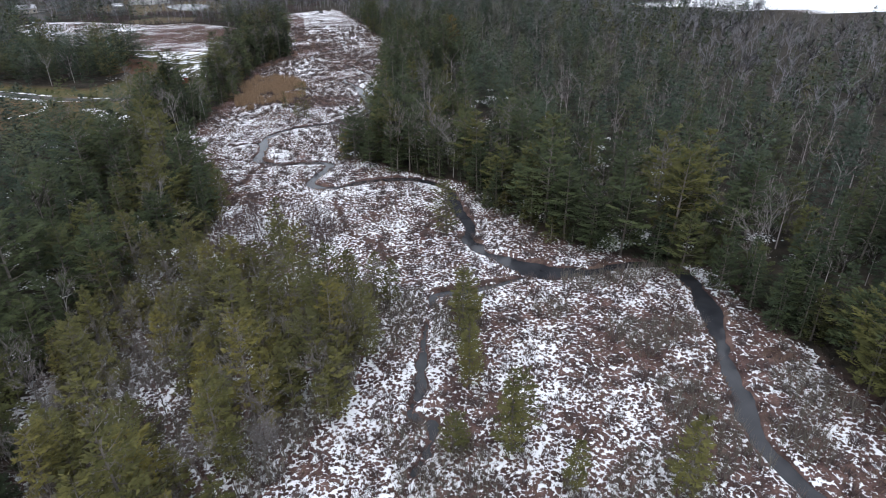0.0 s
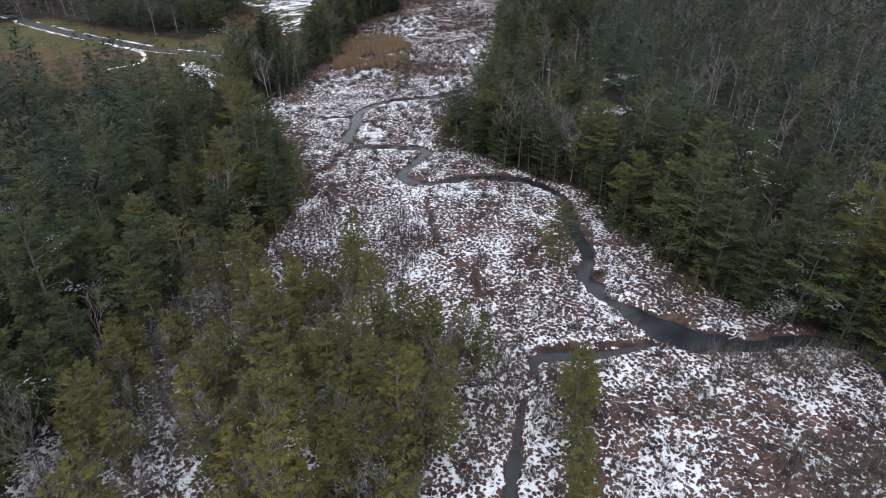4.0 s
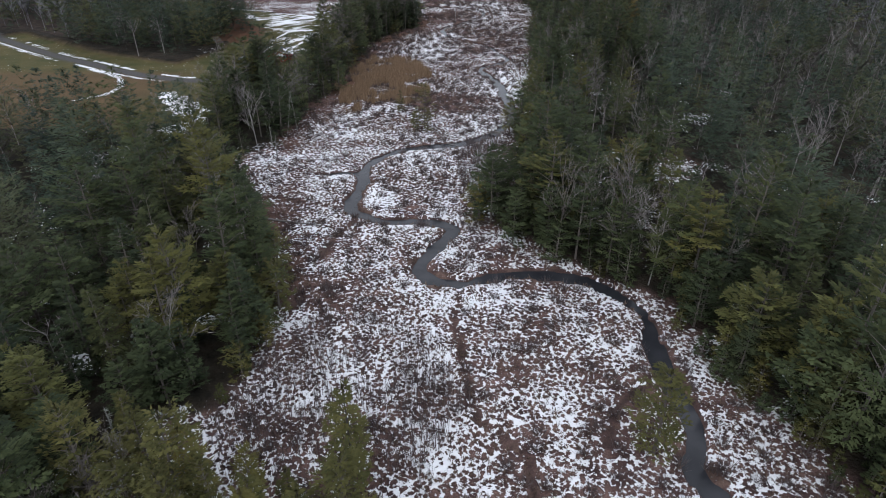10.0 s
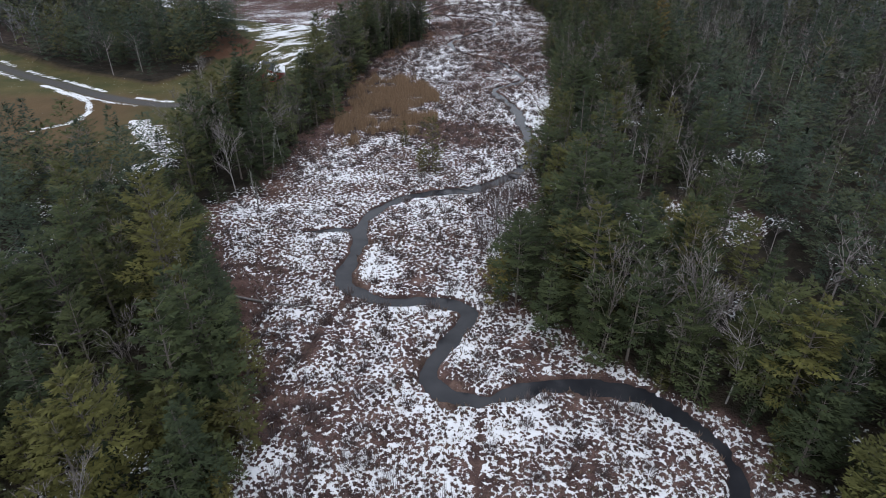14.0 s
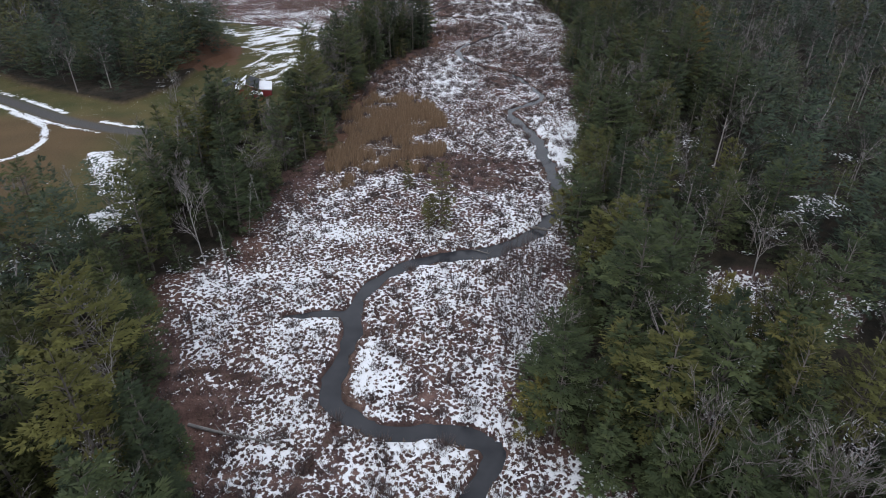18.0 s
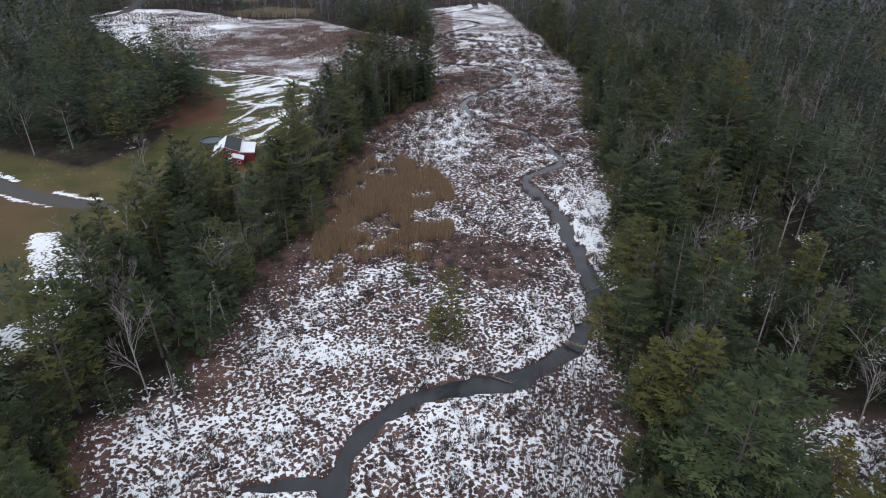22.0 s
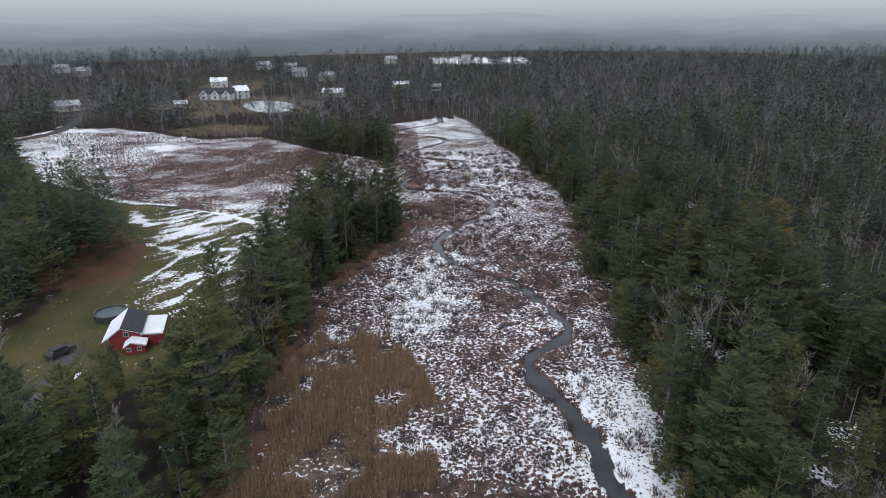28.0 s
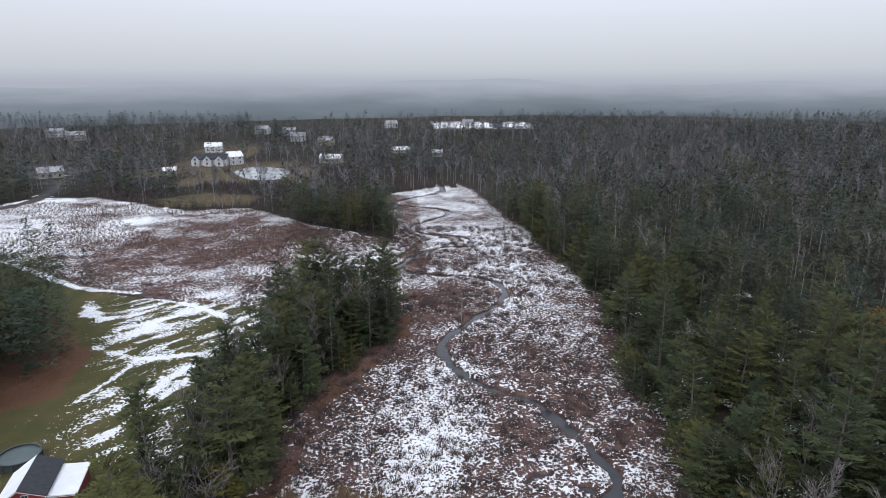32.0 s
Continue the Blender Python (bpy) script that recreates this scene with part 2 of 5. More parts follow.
SIDE = [[(4.8, 38, 1.2), (5.2, 44, 1.0), (8.6, 49.5, 1.0), (9.6, 52.6, 2.0), (7.5, 55.5, 2.2), (9.2, 58.5, 0.9), (10.2, 62.9, 0.8), (11.5, 68.6, 1.0), (13, 73.5, 1.1), (14.5, 78.3, 1.0), (15.3, 80.6, 0.5)],
        [(3.6, 131, 0.9), (3.3, 127.5, 0.3)], [(-14.5, 169.2, 1.4), (-19, 169, 1.1), (-23.5, 168.4, 0.7)],
        [(15.3, 80.6, 0.6), (18, 81, 1.0), (24, 81.4, 0.7), (31, 83, 1.2)], [(18.5, 254, 0.9), (13, 258, 0.7), (9, 256, 0.5)],
        [(52, 58, 0.8), (55, 56.4, 1.1), (59, 54, 1.2), (63.6, 51.8, 0.9)]]
COURSES = [curve(k) for k in (BROOK_LOW, BROOK_MID, BROOK_HIGH, BROOK_HEAD)] + [curve(k) for k in SIDE]


def bank(x, y):
    """Metres from the nearest bank of the brook and its side channels; negative in the water."""
    x, y = np.atleast_1d(np.asarray(x, float)), np.atleast_1d(np.asarray(y, float))
    best = np.full(x.shape, 99.0)
    for c in COURSES:
        for (ax, ay, aw), (bx, by, bw) in zip(c[:-1], c[1:]):
            near = (x > min(ax, bx) - 9) & (x < max(ax, bx) + 9) & (y > min(ay, by) - 9) & (y < max(ay, by) + 9)
            if not near.any():
                continue
            px, py = x[near] - ax, y[near] - ay
            dx, dy = bx - ax, by - ay
            t = np.clip((px * dx + py * dy) / (dx * dx + dy * dy + 1e-9), 0, 1)
            best[near] = np.minimum(best[near], np.hypot(px - t * dx, py - t * dy) - (aw + t * (bw - aw)) * 0.43)
    return best + 0.8 * (vnoise(x, y, 1.5, 35) - 0.5) + 1.1 * (vnoise(x, y, 4.0, 36) - 0.5)


# the woods' edges: y, x
WEST_EDGE = [(-200, -20), (30, -30), (70, -36), (91, -33), (100, -26), (112, -20), (131, -23), (141, -25), (157, -34), (166, -40), (175, -44), (181, -35),
             (196, -32.5), (209, -31), (220, -27), (253, -26.5), (274, -23.5), (297, -12.5), (304, -8), (314, -7.5), (322, -12), (327, -22)]
EAST_EDGE = [(-200, 80), (20, 66), (45, 61), (64, 60), (78, 61), (86, 47), (91, 42), (100, 38), (108, 33.5), (120, 31), (127, 31), (132.5, 22), (139, 17),
             (147, 10), (152, 5.5), (158, 9), (166, 14), (180, 17), (190, 15.5), (198, 17), (208, 21.5), (219, 25), (233, 28), (252, 30.5), (268, 32), (283, 32.5),
             (300, 36.5), (314, 40.5), (353, 39), (386, 35.5), (420, 31), (450, 28), (480, 25), (520, 10)]


def west_edge(y):
    k = np.array(WEST_EDGE)
    return np.interp(y, k[:, 0], k[:, 1]) + 2.0 * (vnoise(y, 0 * y, 7.0, 3) - 0.5)


def east_edge(y):
    k = np.array(EAST_EDGE)
    return np.interp(y, k[:, 0], k[:, 1]) + 2.0 * (vnoise(y, 0 * y, 7.0, 4) - 0.5)


def inside(x, y, ring):
    """How far into a polygon's ring a place lies: 1 inside, 0 outside."""
    x, y = np.asarray(x, float), np.asarray(y, float)
    odd = np.zeros(np.broadcast(x, y).shape, bool)
    for (ax, ay), (bx, by) in zip(ring, ring[1:] + ring[:1]):
        if ay != by:
            odd ^= ((ay > y) != (by > y)) & (x < (bx - ax) * (y - ay) / (by - ay) + ax)
    return odd


LAWN = [(-56, 186), (-62, 183), (-80, 190), (-105, 190), (-150, 200), (-190, 260), (-150, 290), (-112, 262), (-80, 248), (-72, 262), (-72, 280), (-66, 292), (-76, 312), (-100, 338), (-130, 362),
        (-165, 395), (-150, 402), (-125, 368), (-88, 339), (-66, 330), (-30, 322), (-29, 300), (-32, 276), (-37.5, 258), (-45, 243), (-50, 228), (-54, 205)]
FIELD = [(-126, 370), (-88, 341), (-66, 331), (-40, 322), (-22, 326), (-7, 330), (-7, 381), (-40, 408), (-70, 441), (-96, 437), (-146, 471), (-172, 470), (-180, 445), (-150, 402)]
REEDS = [(-25.5, 222), (-25, 240), (-22.5, 252), (-13, 258), (-9, 252), (-5, 240), (-4.5, 228), (-6, 215), (-12, 208), (-19, 209), (-23, 214)]
GROVE = [(-77, 268), (-80, 300), (-96, 326), (-125, 346), (-160, 380), (-230, 380), (-230, 300), (-150, 294), (-112, 268)]
HAYFIELD = [(250, 450), (300, 400), (400, 350), (480, 420), (430, 500), (330, 540)]
POND_GREEN = [(-125, 500), (-98, 508), (-58, 505), (-55, 560), (-80, 585), (-112, 588), (-125, 560)]
HOUSE_LOTS = [(-150, 528), (-110, 536), (-104, 590), (-150, 600), (-165, 680), (-120, 690), (-112, 640), (-168, 560)]
MEADOW_FAR = [(0, 1000), (40, 900), (135, 870), (150, 930), (110, 1010)]
GREEN_STRIP = [(-104, 444), (-72, 448), (-70, 470), (-100, 478), (-118, 462)]
FAR_OPEN = [(-10, 384), (30, 384), (30, 440), (24, 486), (12, 492), (-14, 470), (-16, 440), (-8, 410)]


def soft(x, y, ring, edge=2.5):
    """An area whose outline frays over a few metres."""
    jx, jy = (vnoise(x, y, 4.0, 11) - 0.5) * 2 * edge, (vnoise(x, y, 4.0, 12) - 0.5) * 2 * edge
    return inside(x + jx, y + jy, ring).astype(float)


def wooded(x, y):
    """Metres into the woods (negative in the open)."""
    x, y = np.asarray(x, float), np.asarray(y, float)
    w = np.maximum(west_edge(y) - x, x - east_edge(y))
    w = np.where((y > 326) & (x < 20), 5.0 + 0 * w, w)
    for ring in (LAWN, FIELD, HAYFIELD, FAR_OPEN, POND_GREEN, HOUSE_LOTS, MEADOW_FAR, GREEN_STRIP):
        w = np.where(inside(x, y, ring), -3.0, w)
    w = np.where((x > -9) & (y > 326) & (y < 386) & (x < east_edge(y)), -3.0, w)
    w = np.where(np.hypot((x - 40) / 1.55, y - 170) < 8, -1.0, w)
    w = np.where(np.hypot((x + 24) / 1.6, y - 101) < 5, -1.0, w)
    return np.where(inside(x, y, GROVE), 3.0, w)


def lie(x, y):
    """Height of the ground."""
    x, y = np.atleast_1d(np.asarray(x, float)), np.atleast_1d(np.asarray(y, float))
    w = wooded(x, y)
    b = bank(x, y)
    z = 0.22 * (vnoise(x, y, 1.3, 5) - 0.4) + 0.18 * (vnoise(x, y, 4.0, 6) - 0.5)
    z = z * np.where(inside(x, y, LAWN), 0.3, 1.0) + 1.0 * smooth(w, 1, 25) * (0.6 + vnoise(x, y, 30.0, 7))
    z = z * smooth(b, -0.1, 1.2)
    return z - 1.1 * (1 - smooth(b, -0.7, 0.45))


def sheet(name, verts, faces, material):
    me = bpy.data.meshes.new(name)
    me.from_pydata(verts, [], faces)
    me.materials.append(material)
    return me


def spaced(lo, hi, fine, outer):
    """Lines close together between lo and hi, then wider and wider out to +-outer."""
    mid = list(np.arange(lo, hi, fine))
    a, b, d = [], [], fine
    while (a[-1] if a else lo) > -outer:
        d *= 1.22
        a.append((a[-1] if a else lo) - d)
    d = fine
    while (b[-1] if b else mid[-1]) < outer + 800:
        d *= 1.22
        b.append((b[-1] if b else mid[-1]) + d)
    return np.array(a[::-1] + mid + b)


# lanes and the trodden or drifted lines of snow: x, y, width
LANE = [(-171, 295, 3.6), (-125, 260.5, 3.6), (-108, 250, 3.6), (-90, 239, 3.6), (-76, 233, 3.4), (-66, 231.5, 3.6), (-60.5, 236, 3.0), (-58.3, 244, 3.2), (-59.5, 252, 3.6)]
LANE_FAR = [(-230, 395, 5), (-190, 425, 5), (-171, 450, 5), (-172, 480, 5), (-185, 515, 5), (-200, 560, 5)]
DRIFTS = [[(-104, 243.5, 1.5), (-92, 234.5, 1.7), (-87.5, 226, 1.8), (-88, 219, 1.8), (-94, 213, 1.4)], [(-66.6, 302.8, 0.7), (-55.6, 297, 1.2), (-46, 298.5, 1.4)],
          [(-55.6, 297, 1.0), (-57, 289, 0.9), (-59.5, 280, 0.5)], [(-45, 293.5, 1.4), (-48, 285, 1.2), (-51.5, 277, 0.7)], [(-44, 287, 1.6), (-47, 279, 1.3), (-49, 272, 0.8)],
          [(-46, 318, 2.2), (-53, 324, 1.6), (-60, 328, 1.2), (-68, 331, 1.0)], [(-125, 368.5, 2.4), (-99.6, 348.7, 2.0), (-87, 339.5, 1.8), (-72, 335, 1.6)],
          [(-72, 318, 3.0), (-77, 322, 2.6), (-80, 329, 1.5)], [(-72, 219, 5.0), (-66, 211, 7.0), (-59, 203, 8.0)], [(-57, 200, 7.0), (-61, 186, 8.0)], [(-56.2, 241.2, 0.5), (-54.6, 246.5, 0.7)],
          [(-7.4, 147.2, 0.9), (-4, 147.5, 1.4), (-0.4, 146.6, 0.8)], [(-11.9, 154.5, 0.9), (-11.6, 158, 1.5), (-11.2, 163, 0.8)], [(0.2, 136.4, 0.6), (2.6, 139.6, 1.0)]]


SCARS = [[(3.3, 128, 0.4), (2.6, 121.6, 0.4), (3.5, 112.6, 0.3), (4.7, 105, 0.5), (9.3, 99.7, 0.3), (9.2, 93.9, 0.4)], [(15.5, 82, 0.7), (22, 82.6, 0.5), (29.5, 82.8, 0.8)],
         [(-17, 154, 0.2), (-26, 157, 0.4), (-33, 158, 0.3)], [(-13.4, 150, 0.3), (-15.4, 146, 0.4), (-16.6, 141.5, 0.4), (-17.6, 137.5, 0.3)],
         [(26, 110, 0.4), (22.6, 109.2, 0.5), (20.2, 106.8, 0.5), (18.6, 103.6, 0.4), (17.4, 101, 0.3)]]


def along(x, y, knots):
    """Metres from the edge of a strip; negative inside."""
    best = np.full(x.shape, 99.0)
    c = curve(knots, 4)
    for (ax, ay, aw), (bx, by, bw) in zip(c[:-1], c[1:]):
        px, py, dx, dy = x - ax, y - ay, bx - ax, by - ay
        t = np.clip((px * dx + py * dy) / (dx * dx + dy * dy + 1e-9), 0, 1)
        best = np.minimum(best, np.hypot(px - t * dx, py - t * dy) - (aw + t * (bw - aw)) / 2)
    return best


def build_ground():
    gx, gy = spaced(-62, 66, 0.7, 2600), spaced(26, 465, 0.72, 2600)
    west = np.concatenate([np.arange(-186, -112, 1.9), np.arange(-112, -62, 0.9)])
    gx = np.concatenate([gx[gx < -186], west, gx[gx >= -62]])
    X, Y = np.meshgrid(gx, gy)
    x, y = X.ravel(), Y.ravel()
    z = lie(x, y)
    nx, ny = len(gx), len(gy)
    i = (np.arange(ny - 1)[:, None] * nx + np.arange(nx - 1)[None]).ravel()
    quads = np.stack([i, i + 1, i + nx + 1, i + nx], 1)
    me = sheet("ground", np.stack([x, y, z], 1).tolist(), quads.tolist(), GROUND)
    me.polygons.foreach_set("use_smooth", [True] * len(me.polygons))
    w, b = wooded(x, y), bank(x, y)
    lawn, reed, field = inside(x, y, LAWN) * 1.0, 0.85 * soft(x, y, REEDS, 7.0), soft(x, y, FIELD)
    lawn = np.maximum(lawn, 0.6 * (inside(x, y, POND_GREEN) | inside(x, y, HOUSE_LOTS) | inside(x, y, GREEN_STRIP)))
    wood = smooth(w, 0.5, 4.0) * (1 - lawn)
    mud = 1 - smooth(b, -0.3, 0.05 + 0.25 * smooth(vnoise(x, y, 5.0, 29), 0.5, 0.8))
    jit = 1.2 * (vnoise(x, y, 2.0, 31) - 0.5)
    big, mid = vnoise(x, y, 15.0, 21), vnoise(x, y, 4.5, 22)
    snow = 0.445 + 0.16 * (big - 0.5) + 0.34 * (mid - 0.5) - 0.5 * wood + 0.55 * ((y < 330) & (np.abs(x) < 80)) * wood * smooth(vnoise(x, y, 7.0, 37) + 0.6 * (vnoise(x, y, 2.3, 39) - 0.5), 0.66, 0.8) - 0.2 * reed - 0.05 * (1 - smooth(y, 118, 132)) * smooth(x, 4, 12) + 0.02 * (1 - smooth(x, 2, 8)) * smooth(y, 95, 105) * (1 - smooth(y, 145, 155)) - 0.05 * (1 - smooth(y, 62, 82)) * smooth(x, 12, 20)
    snow = snow - (0.16 * smooth(w, -15, -3) * smooth(vnoise(x, y, 8.0, 51), 0.3, 0.7) + 0.2 * smooth(w, -7, 0.5)) * (y > 125) * (x < 0) - 0.1 * smooth(w, -3, 1) * (y > 125) * (x > 0) + 0.1 * (1 - smooth(b, 1.0, 3.5)) * smooth(vnoise(x, y, 9.0, 24), 0.3, 0.6)
    snow = snow + 0.2 * (1 - smooth(np.hypot((x - 22) / 6, (y - 228) / 20), 0.7, 1.2)) + 0.14 * (1 - smooth(np.hypot((x + 4 - 0.25 * (y - 258)) / 5, (y - 258) / 20), 0.6, 1.2))
    snow = snow - 0.12 * (1 - smooth(np.hypot((x - 5) / 12, (y - 325) / 18), 0.6, 1.2)) - 0.25 * (1 - smooth(np.hypot((x - 2) / 10, (y - 212) / 9), 0.6, 1.3))
    snow = snow + 0.14 * (1 - smooth(np.hypot((x - 3) / 11, (y - 168) / 14), 0.5, 1.1))
    snow = snow - smooth(y, 190, 230) * (0.06 - 0.32 * (vnoise(x, y, 19.0, 38) - 0.5) - 0.11 * smooth(y, 330, 350)) * (1 - wood)
    fx = x - 0.35 * (y - 380) + 14 * (vnoise(x, y, 22.0, 26) - 0.5)
    meadow = 0.6 - 0.4 * smooth(fx, -124, -92) + 0.24 * smooth(fx, -56, -30) + 0.4 * (mid - 0.5) + 0.4 * (vnoise(x, y, 11.0, 23) - 0.5)
    snow = np.where(field > 0, meadow, snow)
    streak = vnoise(0.7 * x - 0.7 * y, 0.2 * (x + y), 1.3, 25)
    slope = smooth(x + 0.35 * (y - 290), -68, -55) * smooth(y, 256, 266) * (y < 340)
    snow = np.where(lawn > 0, -0.1 + 0.2 * (mid - 0.5) + slope * (0.37 + 1.3 * (streak - 0.48) + 0.5 * (vnoise(x, y, 9.0, 52) - 0.5)), snow)
    snow = np.where(inside(x, y, HAYFIELD) | inside(x, y, MEADOW_FAR), 1.2, snow)
    lane = np.minimum(along(x, y, LANE), along(x, y, LANE_FAR))
    road = 1 - smooth(lane, -0.5, 0.5)
    verge = (x < -64) * smooth(vnoise(x, y, 6.0, 53) + 0.35 * (vnoise(x, y, 1.7, 54) - 0.5), 0.36, 0.5) * smooth(lane, -0.2, 0.5) * (1 - smooth(lane, 0.8 + jit, 2.2 + jit))
    snow = snow * (1 - verge) + 1.2 * verge - 2.0 * road
    for q, d in enumerate(DRIFTS):
        k = 1 - smooth(along(x, y, d) + (2.6 if q in (7, 8, 9) else 0.5) * jit, -0.6, 0.6)
        snow = snow * (1 - k) + (0.62 + 0.8 * (mid - 0.5) if q in (7, 8, 9) else 1.0) * k
    snow = snow - 1.1 * mud
    rust = np.where((lawn == 0) & (w > -4.0) & (w < 1.5) & (y > 130) & (y < 330) & (x < -2), 0.25 + 0.5 * (y > 215), 0.0) * smooth(vnoise(x, y, 6.0, 27), 0.4, 0.65)
    rust = np.maximum(rust, inside(x + jit, y + jit, [(-80, 270), (-63, 283), (-66, 300), (-80, 316), (-96, 330), (-100, 322), (-84, 300)]) * 0.95)
    rust = np.maximum(rust, 0.5 * (lawn > 0) * (1 - smooth(x, -82, -66)) * (1 - smooth(y, 236, 244)))
    tan = (1 - smooth(b, 0.2, 1.4)) * smooth(vnoise(x, y, 3.5, 33), 0.7, 0.8) * (b > 0)
    for d in SCARS:
        k = 1 - smooth(along(x, y, d) + 0.25 * jit, -0.25, 0.3)
        snow, mud = snow - 0.8 * k, np.maximum(mud, 0.75 * k)
    reed = np.maximum(reed, 0.55 * tan)
    snow = snow - 0.35 * rust - 0.5 * tan
    for name, v in (("wood", wood), ("lawn", lawn), ("reed", reed), ("mud", mud), ("snow", snow), ("rust", rust), ("road", road)):
        a = me.attributes.new(name, "FLOAT", "POINT")
        a.data.foreach_set("value", v.astype(np.float32))
    return tagged(new("ground", me), "wetland floor of brown sedge tussocks under patchy snow", "ground", kind="structure")


build_ground()
water = new("water", sheet("water", [(-45, 20, -0.42), (75, 20, -0.42), (75, 500, -0.42), (-45, 500, -0.42)], [(0, 1, 2, 3)], WATER))
tagged(water, "dark still water of a winding brook", "brook", kind="structure")


# ---- pieces of plants ----
class Bag:
    """Collects points and faces for one mesh."""

    def __init__(self):
        self.v, self.f, self.n, self.tone = [], [], [], []

    def tri(self, a, b, c):
        k = len(self.v)
        self.v += [a, b, c]
        self.f.append((k, k + 1, k + 2))

    def spray(self, p, d, up, ln, wd, round_, tone):
        """A flat spray of needles from p along d, its upper side towards up; round_ is the way the bough's outside faces."""
        side = d.cross(up).normalized() * wd
        self.tri(p - side, p + side, p + d * ln)
        self.n += [round_] * 3
        self.tone += [tone] * 3

    def tube(self, a, b, ra, rb, sides=4, joint=None):
        a, b = Vector(a), Vector(b)
        d = (b - a).normalized()
        u = d.orthogonal().normalized()
        w = d.cross(u)
        k = len(self.v)
        for p, r in ((a, ra), (b, rb)):
            for s in range(sides):
                g = 2 * math.pi * s / sides
                self.v.append(tuple(p + u * (r * math.cos(g)) + w * (r * math.sin(g))))
        for s in range(sides):
            t = (s + 1) % sides
            self.f.append((k + s, k + t, k + sides + t, k + sides + s))
        if joint is not None:
            self.f.append((joint, k, k + 1))
        return k + sides

    def mesh(self, name, material):
        me = sheet(name, [tuple(p) for p in self.v], self.f, material)
        if self.n:
            me.attributes.new("tone", "FLOAT", "POINT").data.foreach_set("value", self.tone)
            me.normals_split_custom_set_from_vertices([tuple(q) for q in self.n])
        return me


def thing(name, label, category, group="", kind=""):
    return tagged(new(name), label, category, group, kind)


def part(name, me, parent, label=""):
    ob = new(name, me)
    ob.parent = parent
    if label:
        ob["label"] = label
    return ob


def bough(green, root, d, ln, rng, dense, size, axis, droop, bush=0.33):
    """One limb's fan of needle sprays, thickest in its outer half."""
    g = math.atan2(d.y, d.x)
    side = Vector((-math.sin(g), math.cos(g), 0))
    tone = rng.random()
    for _ in range(max(3, int(dense * (ln + 0.5)))):
        s = 0.2 + 0.8 * rng.random() ** 0.7
        u = rng.uniform(-1, 1)
        p = root + d * (ln * s) + side * (u * bush * ln * (1.25 - 0.75 * s)) + Vector((0, 0, -droop * ln * s * s + rng.uniform(-0.16, 0.2) * size))
        a = g + 0.9 * u + rng.uniform(-0.6, 0.6)
        way = Vector((math.cos(a), math.sin(a), rng.uniform(-0.15, 0.55))).normalized()
        up = Vector((rng.uniform(-0.5, 0.5), rng.uniform(-0.5, 0.5), 1))
        out = p - axis
        out.z = 0
        face = (out.normalized() * 0.75 + side * (u * 0.3) + Vector((rng.uniform(-0.2, 0.2), rng.uniform(-0.2, 0.2), 0.65))).normalized()
        k = size * rng.uniform(0.7, 1.25)
        green.spray(p, way, up, 0.54 * k, 0.125 * k, face, min(1, max(0, tone + rng.uniform(-0.2, 0.2))))


def conifer(green, rng, h, spread, base, dense, conical, size, wood=None, rings=None, lean=Vector((0, 0, 1)), gap=1.0):
    """Whorl on whorl of limbs. base: bare share of the trunk; conical: 0 rounded, 1 pointed."""
    z = base * h
    lop = rng.uniform(0, 6.28)
    while z < h * 0.965:
        t = (z / h - base) / (1 - base)
        if conical:
            reach = spread * (1 - t) ** 0.75 * min(1, 0.65 + t * 3)
        else:
            reach = spread * (0.45 + 0.55 * math.sin(math.pi * min(1, 0.28 + t * 0.72)) ** 0.7) * (1 - 0.55 * t * t)
        limbs = rng.randint(4, 6)
        turn = rng.uniform(0, 6.28)
        for k in range(limbs):
            if rng.random() < 0.13:
                continue
            g = turn + 2 * math.pi * k / limbs + rng.uniform(-0.45, 0.45)
            ln = max(0.4, reach * rng.uniform(0.55, 1.2) * (1 + 0.25 * math.cos(g - lop)))
            rise = (0.22 if not conical else 0.0) + 0.6 * t + rng.uniform(-0.12, 0.14)
            d = Vector((math.cos(g), math.sin(g), rise))
            root = Vector((lean.x * z, lean.y * z, z + rng.uniform(-0.2, 0.2)))
            if wood:
                wood.tube(root, root + d * ln * 0.6, 0.02 + 0.01 * ln, 0.008, 3, rings[min(4, int(z / h * 5))])
            bough(green, root, d, ln, rng, dense, size, Vector((lean.x * z, lean.y * z, z)), 0.12 if conical else 0.04)
        z += gap * max(0.5, h * (0.055 if conical else 0.068)) * rng.uniform(0.75, 1.3)
    top = Vector((lean.x * h, lean.y * h, h * 0.95))
    for _ in range(int(10 / gap)):
        a = rng.uniform(0, 6.28)
        way = Vector((math.cos(a) * 0.5, math.sin(a) * 0.5, 1)).normalized()
        green.spray(top + Vector((0, 0, rng.uniform(-0.4, 0.2))), way, Vector((math.cos(a), math.sin(a), 0.2)), 0.6 * size, 0.12 * size, Vector((math.cos(a), math.sin(a), 1)).normalized(), rng.random())


